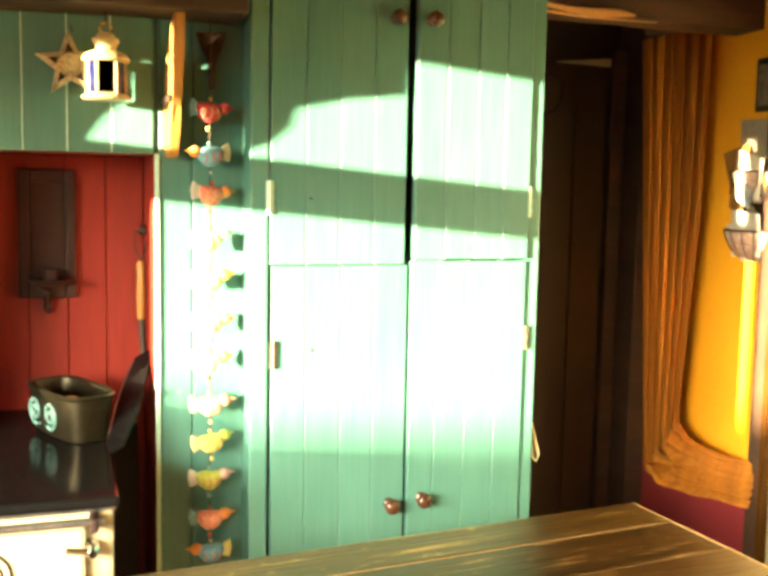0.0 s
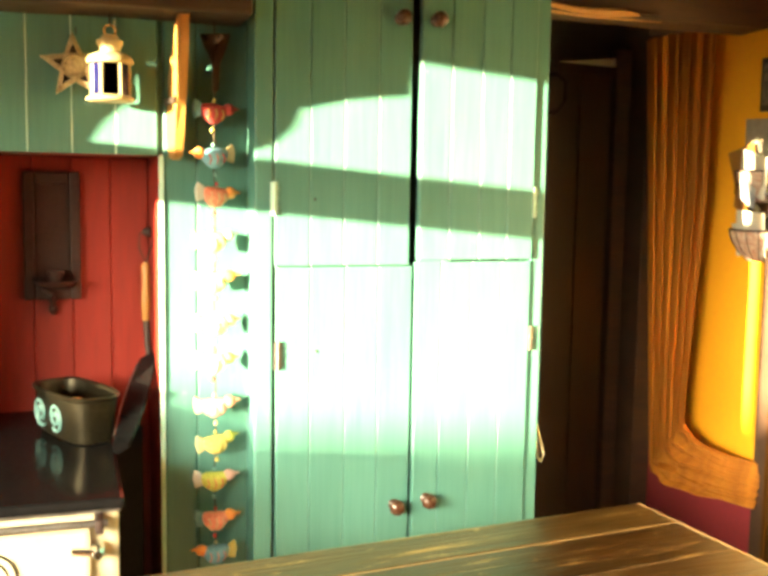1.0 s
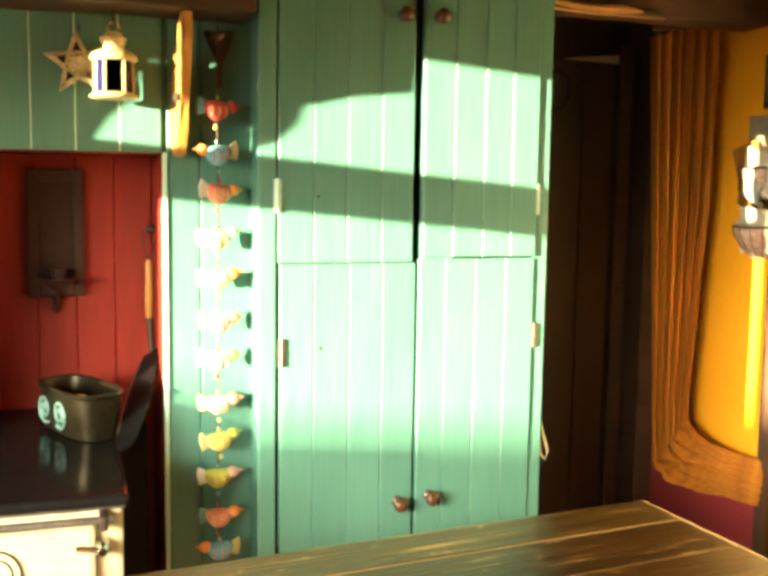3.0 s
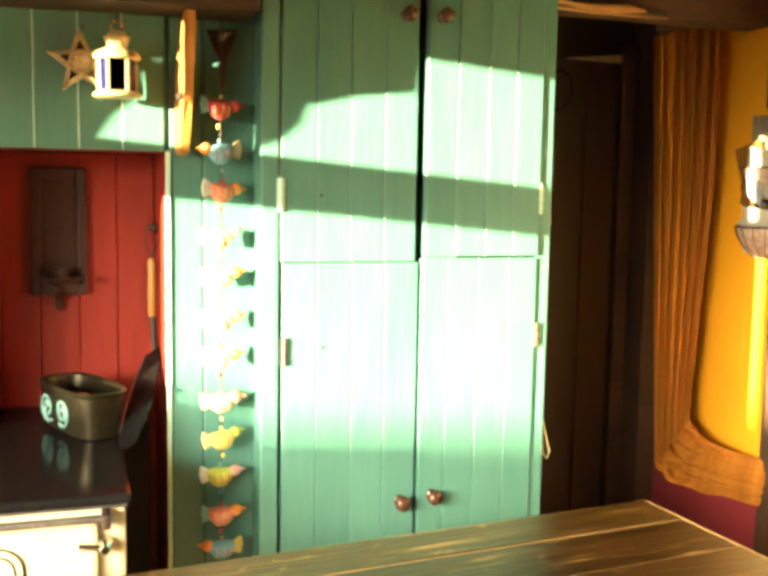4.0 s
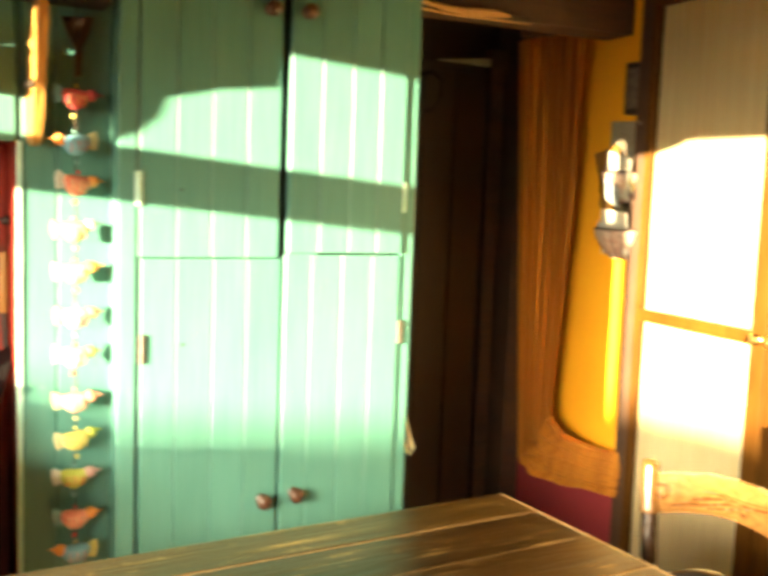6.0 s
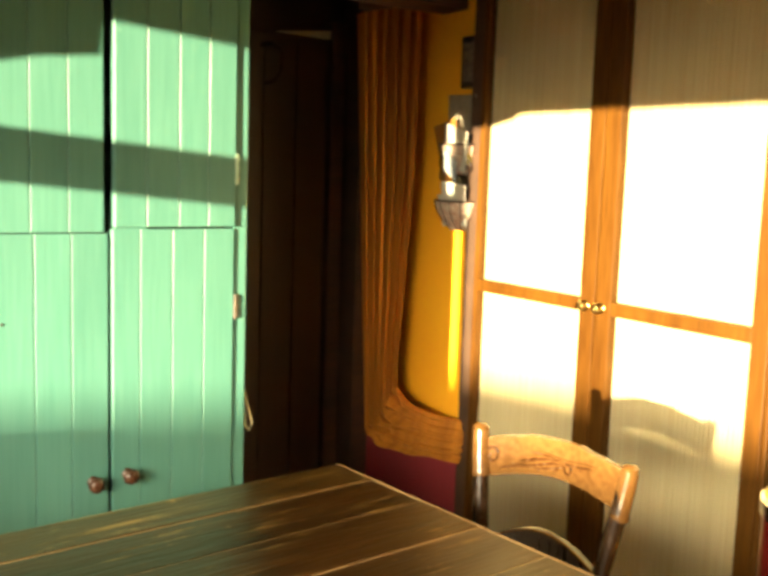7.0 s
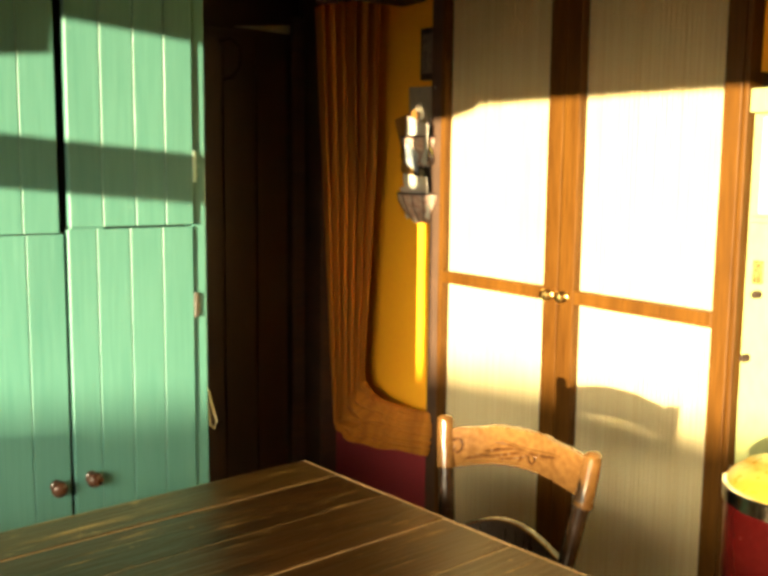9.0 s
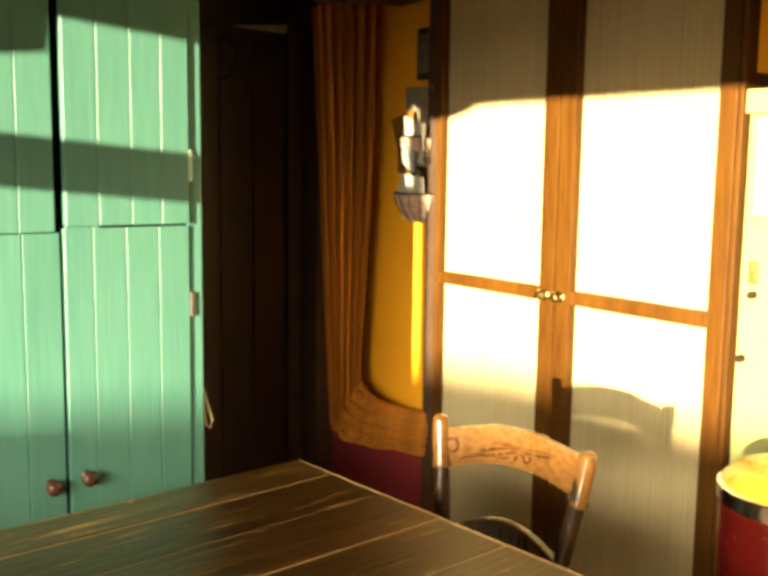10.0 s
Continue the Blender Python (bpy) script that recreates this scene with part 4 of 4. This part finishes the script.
part("tray", lathe([(0.02, 0.055), (0.045, 0.060), (0.055, 0.072), (0.052, 0.074), (0.04, 0.064)], (0.008, -0.055, 0), "z", 24), IRON, sc, smooth=True)
part("candle_cup", lathe([(0.016, 0.064), (0.020, 0.090), (0.022, 0.096), (0.014, 0.096), (0.012, 0.075)], (0.008, -0.055, 0), "z", 16), IRON, sc, smooth=True)
part("scroll", tube([(-0.03, -0.03, 0.075), (-0.02, -0.045, 0.05), (0.0, -0.05, 0.035), (0.0, -0.03, 0.01), (0.0, -0.015, 0.0)], 0.006, 8), IRON, sc, smooth=True)
part("finial", lathe([(0.004, -0.02), (0.012, -0.005), (0.008, 0.010), (0.014, 0.022)], (0.0, -0.014, 0), "z", 12), IRON, sc, smooth=True)

tub = thing("oval_tub", (0.010, 2.285, 0.874), "dark pewter trough planter with turquoise painted scrolls", "planter", rz=-66)
tub.scale = (0.90, 0.90, 0.90)


def trough(profile, half, name, mat, steps=48, n=3.6):
    """A deep oblong bowl: rings of a rounded rectangle, (growth, height) pairs."""
    bm = bmesh.new()
    rings = []
    for g, h in profile:
        ring = []
        for k in range(steps):
            a = 2 * math.pi * k / steps
            c, s = math.cos(a), math.sin(a)
            ring.append(bm.verts.new((math.copysign(abs(c) ** (2 / n), c) * (half[0] + g), math.copysign(abs(s) ** (2 / n), s) * (half[1] + g), h)))
        rings.append(ring)
    for a, b in zip(rings, rings[1:]):
        for k in range(steps):
            bm.faces.new((a[k], a[(k + 1) % steps], b[(k + 1) % steps], b[k]))
    bm.faces.new(rings[0])
    bm.faces.new(rings[-1])
    return part(name, bm, mat, tub, smooth=True)


trough([(-0.014, 0.0), (-0.010, 0.003), (-0.006, 0.03), (0.0, 0.085), (0.003, 0.108), (0.008, 0.112), (0.010, 0.118), (0.006, 0.123), (0.0, 0.118), (-0.006, 0.06), (-0.012, 0.012)], (0.140, 0.066), "shell", PEWTER)
for cx, way in ((-0.068, 1), (0.022, -1)):
    pts = []
    for k in range(30):
        a, rr = k * 0.40, 0.007 + 0.030 * k / 29
        u, v = cx + way * rr * math.cos(a), 0.058 + rr * math.sin(a) * 1.05
        pts.append((u, -(0.0615 + 0.055 * v) - 0.0005, v))
    part("painted_scroll", tube(pts, 0.0042, 6), TURQ, tub, "turquoise painted scroll")
part("contents", box((-0.11, -0.045, 0.03), (0.11, 0.045, 0.06), 0.01), DARK_WOOD, tub)
lump = ball(bmesh.new(), (0.05, -0.02, 0.085), 0.024, (1.3, 1, 1.0), 10)
part("cork", lump, GOLD_WOOD, tub, smooth=True)

pan = thing("hanging_griddle", (0.185, 2.50, 0.872), "long wooden-handled black griddle hung from a nail", "pan")
part("handle", lathe([(0.005, 0.225), (0.010, 0.235), (0.012, 0.29), (0.010, 0.345), (0.012, 0.375), (0.007, 0.385)], (0.002, 0, 0), "z", 14), GOLD_WOOD, pan, "varnished wooden handle", smooth=True)
part("ferrule", tube([(0.002, 0, 0.235), (0.004, -0.01, 0.19), (0.006, -0.03, 0.14)], [0.010, 0.009, 0.008], 10), IRON, pan, smooth=True)
part("wire_loop", tube([(0.002, 0, 0.385), (-0.014, 0.0, 0.42), (-0.012, 0, 0.46), (0.010, 0, 0.475), (0.020, 0, 0.45), (0.012, 0, 0.41), (0.002, 0, 0.385)], 0.0016, 6), DARK_CORD, pan)
bl = bmesh.new()
p0, p1 = Vector((0.004, -0.04, 0.150)), Vector((-0.085, -0.40, 0.004))
side = Vector((0.75, -0.10, 0.45)).normalized()
NB = 14
rings = []
for k in range(NB + 1):
    s = k / NB
    c = p0.lerp(p1, s)
    hw = 0.010 + 0.026 * math.sin(math.pi * min(1, 0.12 + s * 0.8)) ** 0.7
    t_ = (p1 - p0).normalized().cross(side).normalized() * 0.004
    a, b = c - side * hw, c + side * hw
    rings.append([bl.verts.new(a - t_), bl.verts.new(b - t_), bl.verts.new(b + t_), bl.verts.new(a + t_)])
for a, b in zip(rings, rings[1:]):
    for k in range(4):
        bl.faces.new((a[k], a[(k + 1) % 4], b[(k + 1) % 4], b[k]))
bl.faces.new(rings[0])
bl.faces.new(rings[-1])
part("blade", bl, BLACK_ENAMEL, pan, "black iron plate")
# steel strip for the bevel, pale for the sheen on it too
part("bright_edge", tube([p0.lerp(p1, s) - side * (0.010 + 0.026 * math.sin(math.pi * min(1, 0.12 + s * 0.8)) ** 0.7) for s in (0.05, 0.2, 0.35, 0.5, 0.65, 0.8)], 0.005, 6), STEEL, pan, "steel bevel, also for the sheen along the rim")
nail = thing("wall_nail", (0.198, 2.50, 1.335), "dark round-headed nail in the red boards", "nail")
part("nail", lathe([(0.012, 0.0), (0.014, -0.006), (0.010, -0.016), (0.004, -0.024)], (0.004, 0, 0), "x", 12), IRON, nail, smooth=True)

# ---- wall rack with papers ----
rack = thing("letter_rack", (X_E - 0.003, 2.55, 1.24), "wall letter rack with scrolled metal pockets", "rack")
part("back_plate", box((-0.008, -0.075, 0.04), (0, 0.070, 0.37), 0.003), PEWTER, rack)


def pocket(z0, h, r, mat, name):
    bm = bmesh.new()
    n, m = 16, 6
    rr = []
    for j in range(m + 1):
        t = j / m
        rad = r * math.sin(math.pi / 2 * min(1, 0.25 + 0.75 * t))
        rr.append([bm.verts.new((-0.006 - rad * math.sin(math.pi * k / n), -rad * math.cos(math.pi * k / n), z0 + h * t)) for k in range(n + 1)])
    for a, b in zip(rr, rr[1:]):
        for k in range(n):
            bm.faces.new((a[k], a[k + 1], b[k + 1], b[k]))
    bmesh.ops.solidify(bm, geom=bm.faces[:], thickness=0.003)
    p = part(name, bm, mat, rack, smooth=True)
    for a in range(1, 8):
        ang = math.pi * a / 8
        part("wire", tube([(-0.006 - (r * s_ + 0.003) * math.sin(ang), -(r * s_ + 0.003) * math.cos(ang), z0 + h * t) for t, s_ in ((0.0, 0.38), (0.35, 0.72), (0.7, 0.93), (1.0, 1.0))], 0.0013, 5), IRON, p)
    part("rim", tube([(-0.006 - r * math.sin(math.pi * k / 16), -r * math.cos(math.pi * k / 16), z0 + h) for k in range(17)], 0.0035, 6), IRON, p, smooth=True)
    return p


pocket(0.0, 0.10, 0.100, FLORAL, "lower_pocket")
pocket(0.19, 0.10, 0.090, FLORAL, "upper_pocket")
for s in (-1, 1):
    part("scroll", tube([(-0.03, s * 0.07, 0.19), (-0.05, s * 0.085, 0.22), (-0.06, s * 0.07, 0.25), (-0.05, s * 0.055, 0.23), (-0.05, s * 0.062, 0.21)], 0.004, 6), IRON, rack, smooth=True)


def sheet(y, z, x, w, h, tilt, turn, mat, label, nm="paper_sheet"):
    bm = bmesh.new()
    n = 8
    g = [[bm.verts.new((0.004 * math.sin(3 * i / n + tilt) - 0.010 * j / n, (i / n - 0.5) * w, j / n * h)) for i in range(n + 1)] for j in range(n + 1)]
    for a, b in zip(g, g[1:]):
        for i in range(n):
            bm.faces.new((a[i], a[i + 1], b[i + 1], b[i]))
    bmesh.ops.solidify(bm, geom=bm.faces[:], thickness=0.0015)
    ob = part(nm, bm, mat, smooth=True)
    ob.matrix_world = pose(x, y, z, turn, tilt * 8, 0)
    return tagged(ob, label, "paper", group="papers in the letter rack")


sheet(2.545, 1.262, 2.098, 0.14, 0.14, -0.5, 4, PAPER, "white letter standing in the rack's lower pocket")
sheet(2.56, 1.262, 2.115, 0.15, 0.11, -0.2, -10, PAPER, "folded white letter in the rack's lower pocket")
sheet(2.55, 1.45, 2.092, 0.13, 0.14, -0.6, 14, PAPER, "white card leaning in the rack's upper pocket")
sheet(2.575, 1.452, 2.108, 0.13, 0.16, -0.3, -14, GOLD_WOOD, "tan card leaning in the rack's upper pocket")
sheet(2.55, 1.452, 2.122, 0.15, 0.245, -0.1, 2, PAPER_GREY, "grey postcard standing at the back of the rack")

sheet(2.615, 1.40, 2.10, 0.07, 0.10, -0.9, 24, GOLD_WOOD, "buff envelope corner poking from the rack")
sheet(2.545, 1.425, 2.070, 0.085, 0.075, -1.2, 24, BLUE_CARD, "pale blue and white postcard in the upper pocket")
sheet(2.50, 1.46, 2.10, 0.07, 0.12, -0.4, -12, LEMON, "yellow slip in the rack's upper pocket")

pic = thing("framed_picture", (X_E - 0.002, 2.53, 1.72), "small dark framed picture on the orange wall", "picture")
part("frame", box((-0.028, -0.06, 0.0), (0, 0.04, 0.17), 0.004), DARK_WOOD, pic)
part("print", box((-0.030, -0.045, 0.02), (-0.027, 0.025, 0.15)), PAPER_INK, pic)
note = part("pinned_notice", box((-0.003, -0.30, 1.335), (0, 0.355, 1.552), 0.0), PAPER)
note.matrix_world = pose(2.111, 0.90, 0)
tagged(note, "plain white notice sheet on the cream cupboard", "notice")
